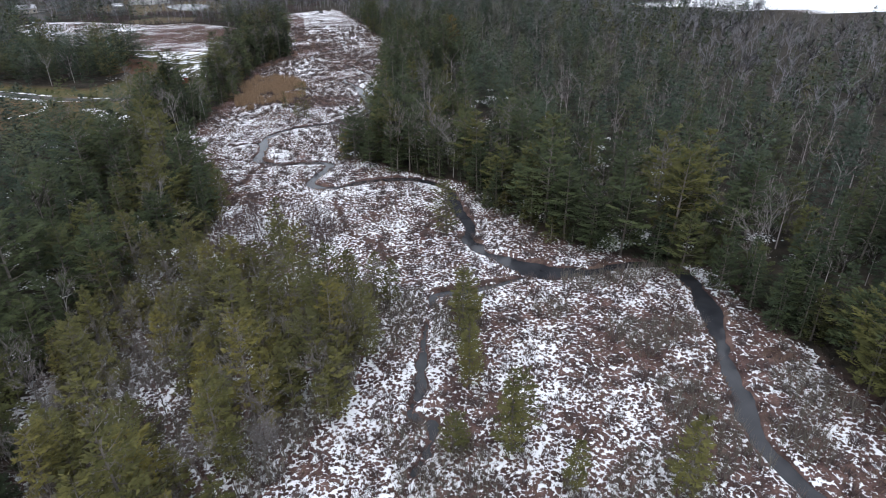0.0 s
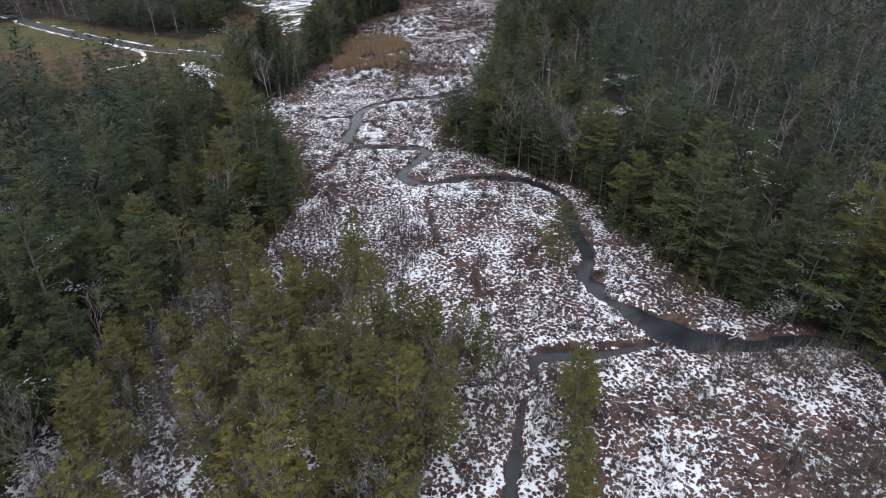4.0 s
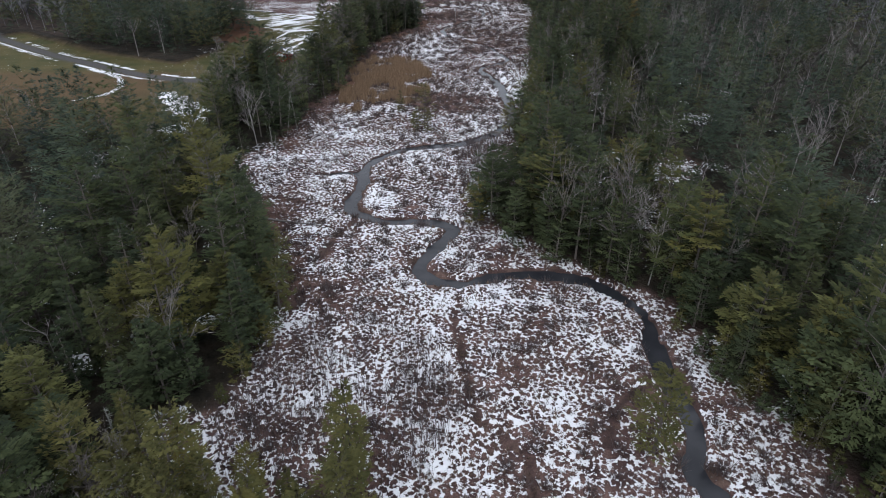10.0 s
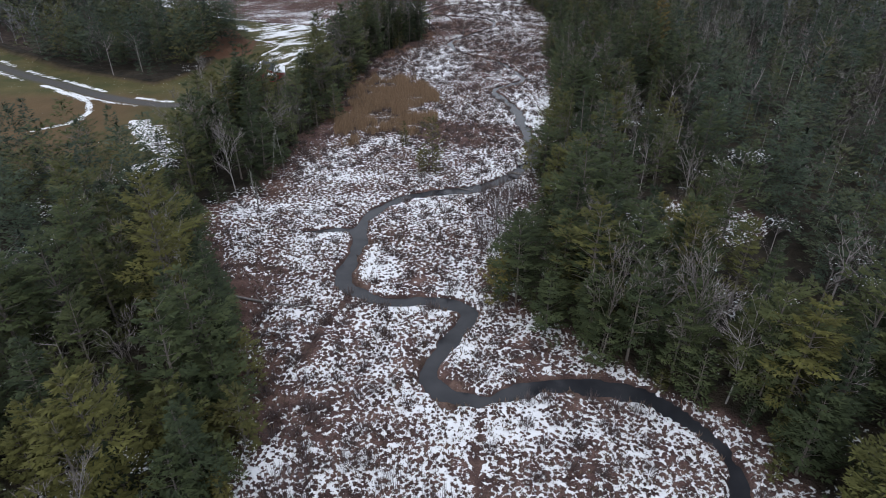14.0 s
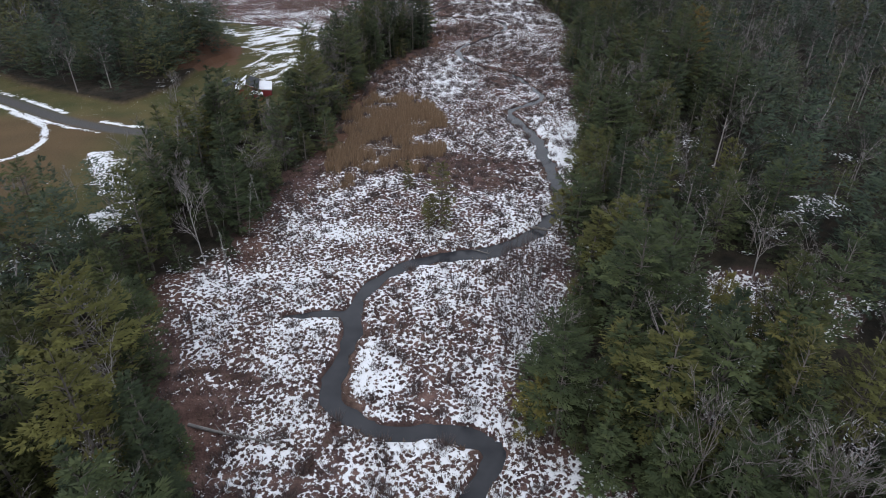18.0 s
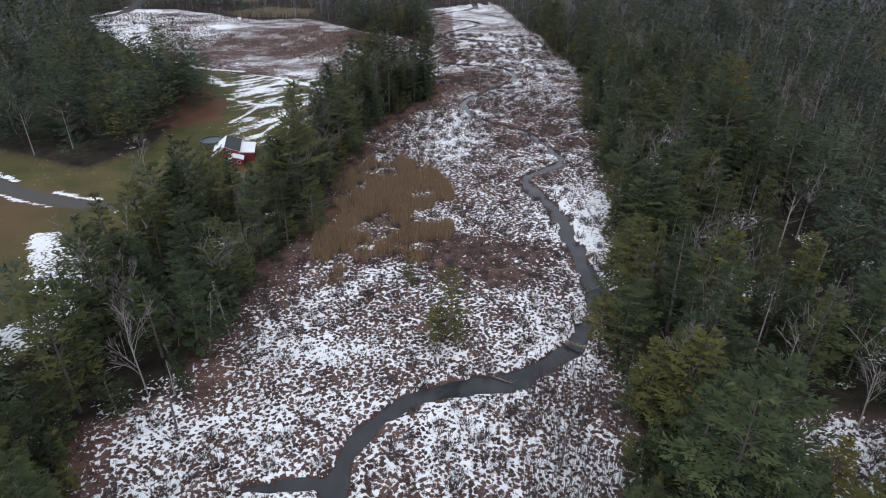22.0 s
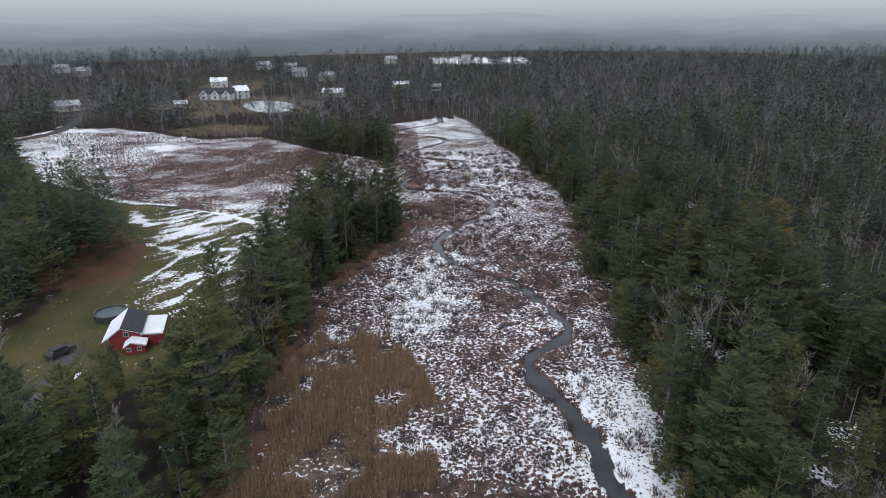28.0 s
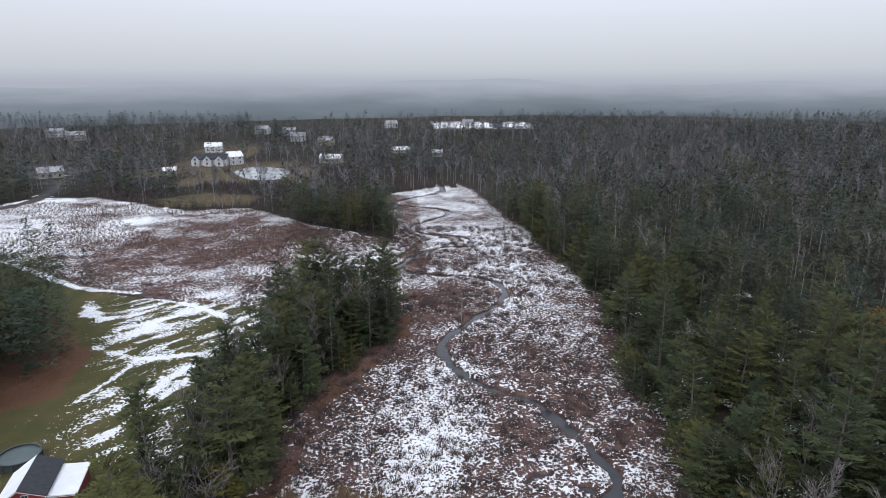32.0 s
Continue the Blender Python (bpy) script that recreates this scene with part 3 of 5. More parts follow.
def pine_meshes(seed, h, spread, base, dense, conical, material, size=1.0):
    """A conifer: trunk with limbs, and its needles."""
    rng = random.Random(seed)
    wood, green = Bag(), Bag()
    lean = Vector((rng.uniform(-0.04, 0.04), rng.uniform(-0.04, 0.04), 1))
    r0 = h * 0.012 + 0.04
    last, rings = Vector((0, 0, -0.4)), []
    for k in range(1, 6):
        p = Vector((lean.x * h * k / 5, lean.y * h * k / 5, h * k / 5 * 0.99))
        ring = wood.tube(last, p, r0 * (1.05 - (k - 1) / 5), r0 * (1.05 - k / 5), 5, rings[-1] if rings else None)
        rings.append(ring)
        last = p
    conifer(green, rng, h, spread, base, dense, conical, size, wood, rings, lean)
    return wood.mesh("trunk", BARK), green.mesh("crown", material)


def bare_meshes(seed, h, spread, material, dense=4):
    """A leafless hardwood: stem and boughs, and the fine twigs."""
    rng = random.Random(seed)
    wood, fine = Bag(), Bag()

    def grow(p, d, ln, r, depth, joint=None):
        q = p + (d + Vector((rng.uniform(-1, 1), rng.uniform(-1, 1), rng.uniform(-0.1, 0.3))) * 0.1).normalized() * ln
        if depth < 3:
            joint = wood.tube(p, q, r, r * 0.6, 5 if depth == 0 else 3, joint)
        else:
            s = d.orthogonal().normalized() * max(0.022, r)
            s.rotate(Matrix.Rotation(rng.uniform(0, 6.28), 3, d))
            fine.tri(p - s, p + s, q)
        if depth == 4:
            return
        for k in range(dense if depth else 7):
            side = Vector((rng.uniform(-1, 1), rng.uniform(-1, 1), rng.uniform(-0.1, 0.35))).normalized()
            nd = (d * rng.uniform(0.75, 1.1) + side * spread * rng.uniform(0.6, 1.1)).normalized()
            s = rng.uniform(0.35, 1.0) if depth else 0.4 + 0.12 * k
            grow(p.lerp(q, min(1, s)), nd, ln * rng.uniform(0.45, 0.68) * (0.85 if depth == 0 else 1), max(0.018, r * (0.42 if depth == 0 else 0.55)), depth + 1, joint)

    grow(Vector((0, 0, -0.4)), Vector((rng.uniform(-0.07, 0.07), rng.uniform(-0.07, 0.07), 1)).normalized(), h * 0.66, 0.035 + h * 0.006, 0)
    return wood.mesh("trunk", material), fine.mesh("crown", TWIG)


def snag_meshes(seed, h):
    """A dead, barkless conifer with short broken limbs."""
    rng = random.Random(seed)
    wood, fine = Bag(), Bag()
    wood.tube((0, 0, -0.4), (0.1, 0, h * 0.5), 0.16, 0.11, 6)
    wood.tube((0.1, 0, h * 0.5), (0.05, 0.2, h), 0.11, 0.03, 6)
    for _ in range(int(h * 5)):
        z = rng.uniform(0.2, 0.98) * h
        g, ln = rng.uniform(0, 6.28), rng.uniform(0.3, 1.7) * (1.15 - z / h)
        d = Vector((math.cos(g), math.sin(g), rng.uniform(-0.3, 0.3)))
        fine.tube((0.08, 0.05, z), Vector((0.08, 0.05, z)) + d * ln, 0.03, 0.012, 3)
        for _ in range(4):
            a = Vector((0.08, 0.05, z)) + d * ln * rng.uniform(0.4, 1)
            e = a + Vector((rng.uniform(-0.4, 0.4), rng.uniform(-0.4, 0.4), rng.uniform(-0.35, 0.15)))
            s = (e - a).orthogonal().normalized() * 0.025
            fine.tri(a - s, a + s, e)
    return wood.mesh("trunk", PALE_BARK), fine.mesh("crown", DEAD_TWIG)


DEAD_TWIG = isle("lichened_dead_twigs", (0.16, 0.17, 0.15), (0.34, 0.35, 0.31))


def tree_kind(name, label, category, group, meshes):
    ob = thing(name, label, category, group)
    part("trunk", meshes[0], ob)
    part("crown", meshes[1], ob)
    return ob


KINDS = {
    "pine": [tree_kind("white_pine", "tall dark green pine with open whorled limbs in wet woods", "pine tree", "white pines", pine_meshes(s, h, w, b, 16, 0, PINE))
             for s, h, w, b in ((1, 16, 4.1, 0.16), (2, 14, 3.7, 0.12), (3, 17.5, 4.3, 0.24), (4, 12, 3.4, 0.1), (5, 15, 4.5, 0.18))],
    "hemlock": [tree_kind("hemlock", "dense dark conical evergreen crowded among other trees", "evergreen tree", "hemlocks", pine_meshes(s, h, w, b, 15, 1, HEMLOCK, 0.85))
                for s, h, w, b in ((11, 13, 3.2, 0.05), (12, 15.5, 3.5, 0.08), (13, 11, 3.0, 0.04), (14, 14.5, 2.8, 0.06))],
    "cedar": [tree_kind("swamp_evergreen", "small olive-yellow evergreen standing in the snowy swamp", "evergreen tree", "swamp evergreens", pine_meshes(s, h, w, b, 15, c, CEDAR, 0.6))
              for s, h, w, b, c in ((21, 8.5, 2.2, 0.18, 0), (22, 7.5, 1.9, 0.08, 1), (23, 10, 2.4, 0.25, 0), (24, 6, 1.7, 0.05, 0))],
    "tawny": [tree_kind("tawny_pine", "ailing pine with rusty amber needles among green ones", "pine tree", "", pine_meshes(6, 15, 3.6, 0.14, 16, 0, AMBER))],
    "bare": [tree_kind("bare_maple", "leafless grey hardwood with fine spreading twigs", "bare tree", "leafless hardwoods", bare_meshes(s, h, w, m))
             for s, h, w, m in ((31, 13, 0.6, BARK), (32, 11, 0.7, PALE_BARK), (33, 15, 0.55, BARK), (34, 10, 0.6, PALE_BARK), (35, 12, 0.8, PALE_BARK))],
    "young": [tree_kind("young_evergreen", "young bushy evergreen at the edge of the woods", "evergreen tree", "young evergreens", pine_meshes(s, h, w, 0.02, 13, c, m, 0.62))
              for s, h, w, c, m in ((51, 4.2, 1.6, 1, HEMLOCK), (52, 5.5, 1.9, 0, PINE), (53, 3.4, 1.5, 1, PINE), (54, 4.6, 1.7, 0, CEDAR))],
    "snag": [tree_kind("dead_spruce", "standing dead grey spruce with brittle lichened twigs", "dead tree", "dead spruces", snag_meshes(s, h)) for s, h in ((41, 9), (42, 11))],
}
USED = {k: set() for k in KINDS}


def plant(kind, x, y, z, rng, size=1.0, lean=2.0, pick=None):
    k = rng.randrange(len(KINDS[kind])) if pick is None else pick
    s = size * rng.uniform(0.62, 1.18)
    m = pose(x, y, z, rng.uniform(-lean, lean), rng.uniform(-lean, lean), rng.uniform(0, 360))
    m = m @ Matrix.Diagonal((s * rng.uniform(0.9, 1.15), s * rng.uniform(0.9, 1.15), s, 1))
    ob = KINDS[kind][k]
    if k in USED[kind]:
        ob = copy_thing(ob, m)
    USED[kind].add(k)
    ob.matrix_basis = m
    return ob


def scatter(x0, x1, y0, y1, gap, seed):
    """Uneven places, about one for each square of the gap's width."""
    rng = np.random.default_rng(seed)
    gx, gy = np.meshgrid(np.arange(x0, x1, gap), np.arange(y0, y1, gap))
    return (gx + rng.uniform(0.02, 0.98, gx.shape) * gap).ravel(), (gy + rng.uniform(0.02, 0.98, gy.shape) * gap).ravel()


def build_woods():
    """Single trees along the edges that are passed nearest; the wood behind them is one mass of trees."""
    rng = random.Random(5)
    left = {"pine": 240, "hemlock": 220, "bare": 45}
    far = []
    px, py = scatter(-130, 130, 30, 420, 5.0, 9)
    w, b, z = wooded(px, py), bank(px, py), lie(px, py)
    hard = vnoise(px, py, 24.0, 41)
    near = np.abs(np.where(px < 0, west_edge(py) - px, px - east_edge(py)))
    order = near + 30 * ((px < -50) & (py < 200)) + 25 * (py > 330)
    for i in np.argsort(order):
        x, y = float(px[i]), float(py[i])
        if w[i] < 0.4 or b[i] < 1.0:
            continue
        u = rng.random()
        belt = x < -10 and 225 < y < 327
        if u < 0.06 or (belt and -64 < x < -36 and y < 262):
            continue
        more = (0.06 if belt or w[i] < 7 else 0.16) if x < 62 or w[i] < 9 else 0.4
        kind = "bare" if u < 0.08 + more + 0.6 * max(0, hard[i] - 0.55) * more else ("pine" if u < 0.68 else "hemlock")
        if left[kind] > 0 and order[i] < 36:
            left[kind] -= 1
            plant(kind, x, y, float(z[i]), rng, (1.05 if belt else 1.0) if w[i] > 4 else 0.85)
        else:
            far.append((kind, x, y, float(z[i])))
    bx, by = scatter(-48, -6, 226, 326, 4.0, 12)
    bw, bz = wooded(bx, by), lie(bx, by)
    for i in range(len(bx)):
        if bw[i] > 0.8 and not (bx[i] < -36 and by[i] < 264):
            plant(rng.choice(("pine", "hemlock", "hemlock", "bare")), float(bx[i]), float(by[i]), float(bz[i]), rng, 0.95)
    for x, y in ((-27, 122), (-30, 117), (-33, 127), (-27, 131), (-37, 120), (-31, 136), (-36, 111), (-40, 104), (-29, 143), (-24, 116), (-24.5, 126),
                 (12, 142), (17, 140.5), (21, 137), (25, 133.5), (9, 148.5), (13, 147), (18, 146), (23, 142), (28, 138), (32, 134), (35, 128), (34.5, 122), (37, 115), (40, 108), (43, 100), (30, 143), (24, 148)):
        plant("hemlock" if (x * 7 + y) % 3 < 1 else "pine", x, y, float(lie(x, y)[0]), rng, 0.88)
    px, py = scatter(-44, 14, 36, 114, 2.35, 10)
    w, b, z = wooded(px, py), bank(px, py), lie(px, py)
    edge = np.interp(py, [40, 46, 59, 68, 76, 82, 87, 92, 96, 100, 114], [-10, -9, 1, 4, 5, 7, 1, -7, -22, -30, -30])
    thin = vnoise(px, py, 9.0, 44)
    for i in range(len(px)):
        if px[i] > edge[i] or b[i] < 0.8 or w[i] > 0.3 or thin[i] < 0.16:
            continue
        u = rng.random()
        if u < 0.32:
            plant("cedar", float(px[i]), float(py[i]), float(z[i]), rng, 1.1 + 0.3 * (u < 0.08))
        elif u < 0.66:
            plant("bare", float(px[i]), float(py[i]), float(z[i]), rng, 0.6, 7)
    spots = [(18.2, 73), (17.4, 69), (17, 65.5), (16.4, 61.5), (15.3, 57.5), (17.3, 46.6), (19, 48), (11, 48), (21.9, 40.8), (32.8, 37.7), (3.5, 66), (-0.7, 58), (-6, 59), (-13.7, 57), (0.2, 78), (2, 80), (-4.7, 75), (-9.9, 76), (8.4, 79.6), (6, 81), (20, 72.5),
             (-17, 96), (-12.7, 94), (22, 100.5), (28, 144), (30, 146), (31, 152), (16.3, 153), (18.5, 141.6), (-4.6, 191.6), (-3, 193), (-5.6, 194), (-2.4, 190.4), (-8.7, 204.5), (40, 168), (33, 168), (26, 160), (22, 156), (16, 152), (19, 150), (24, 214), (22, 203)]
    sx, sy = np.array(spots, float).T
    for x, y, z in zip(sx, sy, lie(sx, sy)):
        plant("cedar", float(x), float(y), float(z), rng, 1.7 if x > 12 and 140 < y < 155 else 1.25 if y < 110 or 150 < y < 190 else 0.95)
    dead = [(-36.5, 185.5), (-33.5, 188.5), (-32, 192), (38, 185), (46, 190.5), (44.7, 171), (36.5, 196), (-35, 181), (-31, 100)]
    sx, sy = np.array(dead, float).T
    for k, (x, y, z) in enumerate(zip(sx, sy, lie(sx, sy))):
        plant("snag" if x < 0 else "bare", float(x), float(y), float(z), rng, 0.8, 9)
    ex, ey = scatter(-48, 62, 84, 380, 2.9, 14)
    ew, eb, ez = wooded(ex, ey), bank(ex, ey), lie(ex, ey)
    count = 0
    for i in np.argsort(np.abs(ew - 1.0)):
        if -0.6 < ew[i] < 3.2 and eb[i] > 0.7 and count < 280 and not (ex[i] < -38 and ey[i] > 225):
            count += 1
            plant("young", float(ex[i]), float(ey[i]), float(ez[i]), rng, 0.9 + 0.5 * (count % 3 == 0))
    # pale leafless trees standing clear along the woods
    pale = [(22, 177), (25, 183), (29, 190), (24, 196), (33, 179), (41, 176), (28, 166), (20, 160), (31, 201), (37, 206), (13, 151), (30, 130), (38, 117), (44, 104), (50, 95), (-29, 112), (-28, 138),
            (-36, 150), (-40, 158), (-38, 190), (-35, 199), (-33, 212), (-30, 232), (-28, 249), (-26, 268), (-20, 290), (-26, 42), (-20, 45), (-15, 43), (-23, 52), (-30, 60), (-17, 56), (-9, 50), (-27, 74)]
    for k, (x, y) in enumerate(pale):
        plant("bare", x, y, float(lie(x, y)[0]), rng, 0.95 if y > 80 else 0.72, 6, (1, 3, 4)[k % 3])
    # trees screening the yard
    for x, y, kind, s in ((-52, 228, "bare", 0.7), (-50.5, 234, "bare", 0.75), (-47, 229, "pine", 0.7), (-54, 221, "bare", 0.7), (-48.5, 222, "pine", 0.75), (-44, 224, "hemlock", 0.8),
                          (-63, 190, "pine", 0.6), (-35.5, 236, "pine", 0.85), (-61, 219, "bare", 0.6), (-56, 206, "bare", 0.7),
                          (-50, 239, "bare", 0.65), (-54.5, 233, "bare", 0.7), (-46, 236, "pine", 0.55), (-57, 227, "bare", 0.65), (-42.5, 241, "pine", 0.55), (-60, 224, "pine", 0.6), (-55, 241, "bare", 0.5),
                          (-39, 246, "pine", 0.7), (-47.5, 242, "hemlock", 0.5), (-51, 245, "young", 0.8), (-58, 233, "young", 0.9), (-63, 212, "bare", 0.6), (-66, 199, "bare", 0.6), (-69, 190, "bare", 0.65), (-72, 196, "pine", 0.6),
                          (-48, 190, "pine", 0.8), (-50, 197, "hemlock", 0.8), (-45, 197, "pine", 0.85), (-51, 204, "pine", 0.7), (-47, 184, "pine", 0.85), (-53, 179, "hemlock", 0.8), (-46, 206, "hemlock", 0.8), (-44, 213, "pine", 0.8),
                          (-63, 239, "bare", 0.6), (-66, 246, "bare", 0.65), (-61.5, 231, "bare", 0.55)):
        plant(kind, x, y, float(lie(x, y)[0]), rng, s)
    plant("tawny", 60.3, 263, float(lie(60.3, 263)[0]), rng).matrix_basis = pose(60.3, 263, float(lie(60.3, 263)[0]), 0, 0, 40) @ Matrix.Diagonal((1.15, 1.15, 1.3, 1))
    plant("cedar", -7.7, 98, float(lie(-7.7, 98)[0]), rng, 1.4, 1.0, 1)
    # conifers crowding the brook's outer bank
    for x, y, kind, s in ((58.5, 70, "pine", 1.0), (61, 66, "hemlock", 1.0), (56, 77, "pine", 1.0), (62, 61, "pine", 0.9), (62, 73, "hemlock", 1.1), (54, 82, "hemlock", 0.95), (64, 57, "hemlock", 0.9), (64, 48, "pine", 0.8),
                          (62, 43, "cedar", 1.1), (66, 52, "pine", 0.9), (58, 84, "pine", 1.05), (62, 80, "hemlock", 1.1), (50, 86, "pine", 0.95), (47, 90, "hemlock", 0.95), (66, 64, "pine", 1.0), (60, 38, "cedar", 1.2)):
        plant(kind, x, y, float(lie(x, y)[0]), rng, s)
    # the grove across the yard, full to the ground
    for x, y, kind, s in ((-78, 270, "hemlock", 0.9), (-79, 277, "pine", 0.85), (-77, 284, "hemlock", 1.0), (-78.5, 291, "pine", 1.0), (-76.5, 297, "pine", 1.1), (-80, 303, "hemlock", 1.1), (-84, 308, "pine", 1.0),
                          (-84, 282, "pine", 1.0), (-86, 291, "pine", 1.1), (-88, 300, "hemlock", 1.1), (-92, 314, "pine", 1.0), (-97, 322, "hemlock", 0.9), (-104, 329, "pine", 0.9), (-86, 271, "pine", 0.9),
                          (-94, 268, "bare", 0.8), (-99, 272, "pine", 0.9), (-106, 268, "bare", 0.8), (-112, 272, "pine", 0.9), (-119, 276, "bare", 0.8), (-95, 280, "pine", 1.0), (-104, 283, "hemlock", 1.0),
                          (-96, 293, "pine", 1.1), (-108, 297, "pine", 1.1), (-100, 307, "hemlock", 1.1), (-112, 312, "pine", 1.0), (-118, 326, "pine", 1.0), (-90, 263, "bare", 0.6), (-101, 262, "bare", 0.6)):
        plant(kind, x, y, float(lie(x, y)[0]), rng, s)
    # the tall spruces and pines at the point of the belt
    for x, y, k, s in ((-9.8, 306, 1, 1.15), (-13.5, 303, 3, 1.0), (-16, 309, 1, 0.95), (-20, 300, 1, 1.1), (-24, 306, 3, 1.0), (-29, 296, 1, 1.05), (-32, 303, 0, 1.0)):
        plant("hemlock", x, y, float(lie(x, y)[0]), rng, s, 1.0, k)
    return far


FAR_TREES = build_woods()


def mass(name, trees, label, materials, seed, coarse):
    """One mesh of many rough trees."""
    rng = random.Random(seed)
    stock = {}
    for kind in ("pine", "hemlock", "bare"):
        stock[kind] = []
        for k in range(4):
            bag = Bag()
            h = 14.0
            if kind == "bare":
                bag.tube((0, 0, 0), (0, 0, h * 0.6), 0.1 if coarse else 0.15, 0.05, 3)
                for _ in range(8 if coarse else 9):
                    g, t = rng.uniform(0, 6.28), rng.uniform(0.2, 1)
                    a = Vector((0, 0, h * 0.25 + t * h * 0.35))
                    e = a + Vector((math.cos(g) * rng.uniform(1.4, 3.5), math.sin(g) * rng.uniform(1.4, 3.5), rng.uniform(1.5, 5.0)))
                    s = (e - a).orthogonal().normalized() * (0.12 if coarse else 0.07)
                    bag.tri(a - s, a + s, e)
                    for _ in range(12 if coarse else 14):
                        p = a.lerp(e, rng.uniform(0.25, 0.95))
                        q = p + Vector((rng.uniform(-1, 1), rng.uniform(-1, 1), rng.uniform(0.0, 1.3))) * rng.uniform(0.6, 1.5)
                        s = (q - p).orthogonal().normalized() * (0.055 if coarse else 0.035)
                        bag.tri(p - s, p + s, q)
            else:
                pine = kind == "pine"
                conifer(bag, rng, h, 3.9 if pine else 3.1, 0.14 if pine else 0.06, (3.4 if coarse else 6.0), 0 if pine else 1, 2.1 if coarse else 1.15, gap=2.0 if coarse else 1.25)
            count = len(bag.v)
            up = np.array([tuple(q) for q in bag.n], float) if bag.n else np.tile([0.0, 0.0, 1.0], (count, 1))
            stock[kind].append((np.array([tuple(p) for p in bag.v], float), bag.f, up, np.array(bag.tone if bag.tone else [0.5] * count)))
    vs, fs, ns, tones, hues, mats, base = [], [], [], [], [], [], 0
    for kind, x, y, z in trees:
        v, f, up, tone = stock[kind][rng.randrange(4)]
        g, s = rng.uniform(0, 6.28), rng.uniform(0.55, 1.25)
        ca, sa = math.cos(g), math.sin(g)
        vs.append(np.stack([(v[:, 0] * ca - v[:, 1] * sa) * s + x, (v[:, 0] * sa + v[:, 1] * ca) * s + y, v[:, 2] * s + z], 1))
        ns.append(np.stack([up[:, 0] * ca - up[:, 1] * sa, up[:, 0] * sa + up[:, 1] * ca, up[:, 2]], 1))
        tones.append(np.clip(tone * 0.6 + rng.uniform(0, 0.4), 0, 1))
        hues.append(np.full(len(v), rng.random()))
        fs += [tuple(k + base for k in q) for q in f]
        mats += [{"pine": 3 if rng.random() < 0.25 else 0, "hemlock": 1, "bare": 2}[kind]] * len(f)
        base += len(v)
    me = bpy.data.meshes.new(name)
    me.from_pydata(np.concatenate(vs).tolist(), [], fs)
    for m in materials:
        me.materials.append(m)
    me.polygons.foreach_set("material_index", mats)
    me.attributes.new("tone", "FLOAT", "POINT").data.foreach_set("value", np.concatenate(tones).astype(np.float32))
    me.attributes.new("hue", "FLOAT", "POINT").data.foreach_set("value", np.concatenate(hues).astype(np.float32))
    me.normals_split_custom_set_from_vertices(np.concatenate(ns).tolist())
    return tagged(new(name, me), label, "woods", kind="stuff")


mass("woods", FAR_TREES, "crowded mixed evergreen and leafless woods", (WOOD_PINE, WOOD_HEMLOCK, TWIG, OLIVE), 3, False)


def far_trees():
    rng = random.Random(8)
    bits = [scatter(130, 380, 20, 300, 7.0, 4), scatter(-300, -130, 60, 300, 7.0, 5)]
    y = 300.0
    while y < 1020:
        gap = 6.4 + (y - 300) * 0.0115
        half = 150 + (y - 180) * 0.75
        bits.append(scatter(-half, half, y, y + gap, gap, int(y)))
        y += gap
    px, py = np.concatenate([b[0] for b in bits]), np.concatenate([b[1] for b in bits])
    keep = ~((np.abs(px) < 130) & (py < 420))
    px, py = px[keep], py[keep]
    w, hard, clear = wooded(px, py), vnoise(px, py, 70.0, 42), vnoise(px, py, 80.0, 43)
    lane = along(px, py, LANE_FAR)
    res = []
    for i in range(len(px)):
        if w[i] > 0.3 and lane[i] > 2 and not (py[i] > 560 and px[i] < 20 and clear[i] > 0.6):
            u = rng.random()
            res.append(("bare" if u < 0.2 + 0.6 * hard[i] + 0.2 * (py[i] > 430 or px[i] > 120) else ("pine" if u < 0.85 else "hemlock"), float(px[i]), float(py[i]), 0.4))
    return res


# Distance haze put into the colours: needles and grey bark paler and bluer.
HAZE_PINE = foliage("hazed_spruce_needles", (0.055, 0.072, 0.07), (0.12, 0.14, 0.135), (0.12, 0.13, 0.115), False)
HAZE_TWIG = isle("hazed_ashen_twigs", (0.165, 0.16, 0.173), (0.23, 0.222, 0.24))
ALL_FAR = far_trees()
mass("side_woods", [t for t in ALL_FAR if t[2] + 23 * math.sin(t[1] * 7.3 + t[2]) < 450], "crowded evergreen and leafless woods on flat ground", (WOOD_PINE, WOOD_HEMLOCK, HAZE_TWIG, OLIVE), 4, True)
mass("far_woods", [t for t in ALL_FAR if t[2] + 23 * math.sin(t[1] * 7.3 + t[2]) >= 450], "distant spruce and leafless woods in haze-paled colours", (HAZE_PINE, WOOD_PINE, HAZE_TWIG, HAZE_PINE), 6, True)


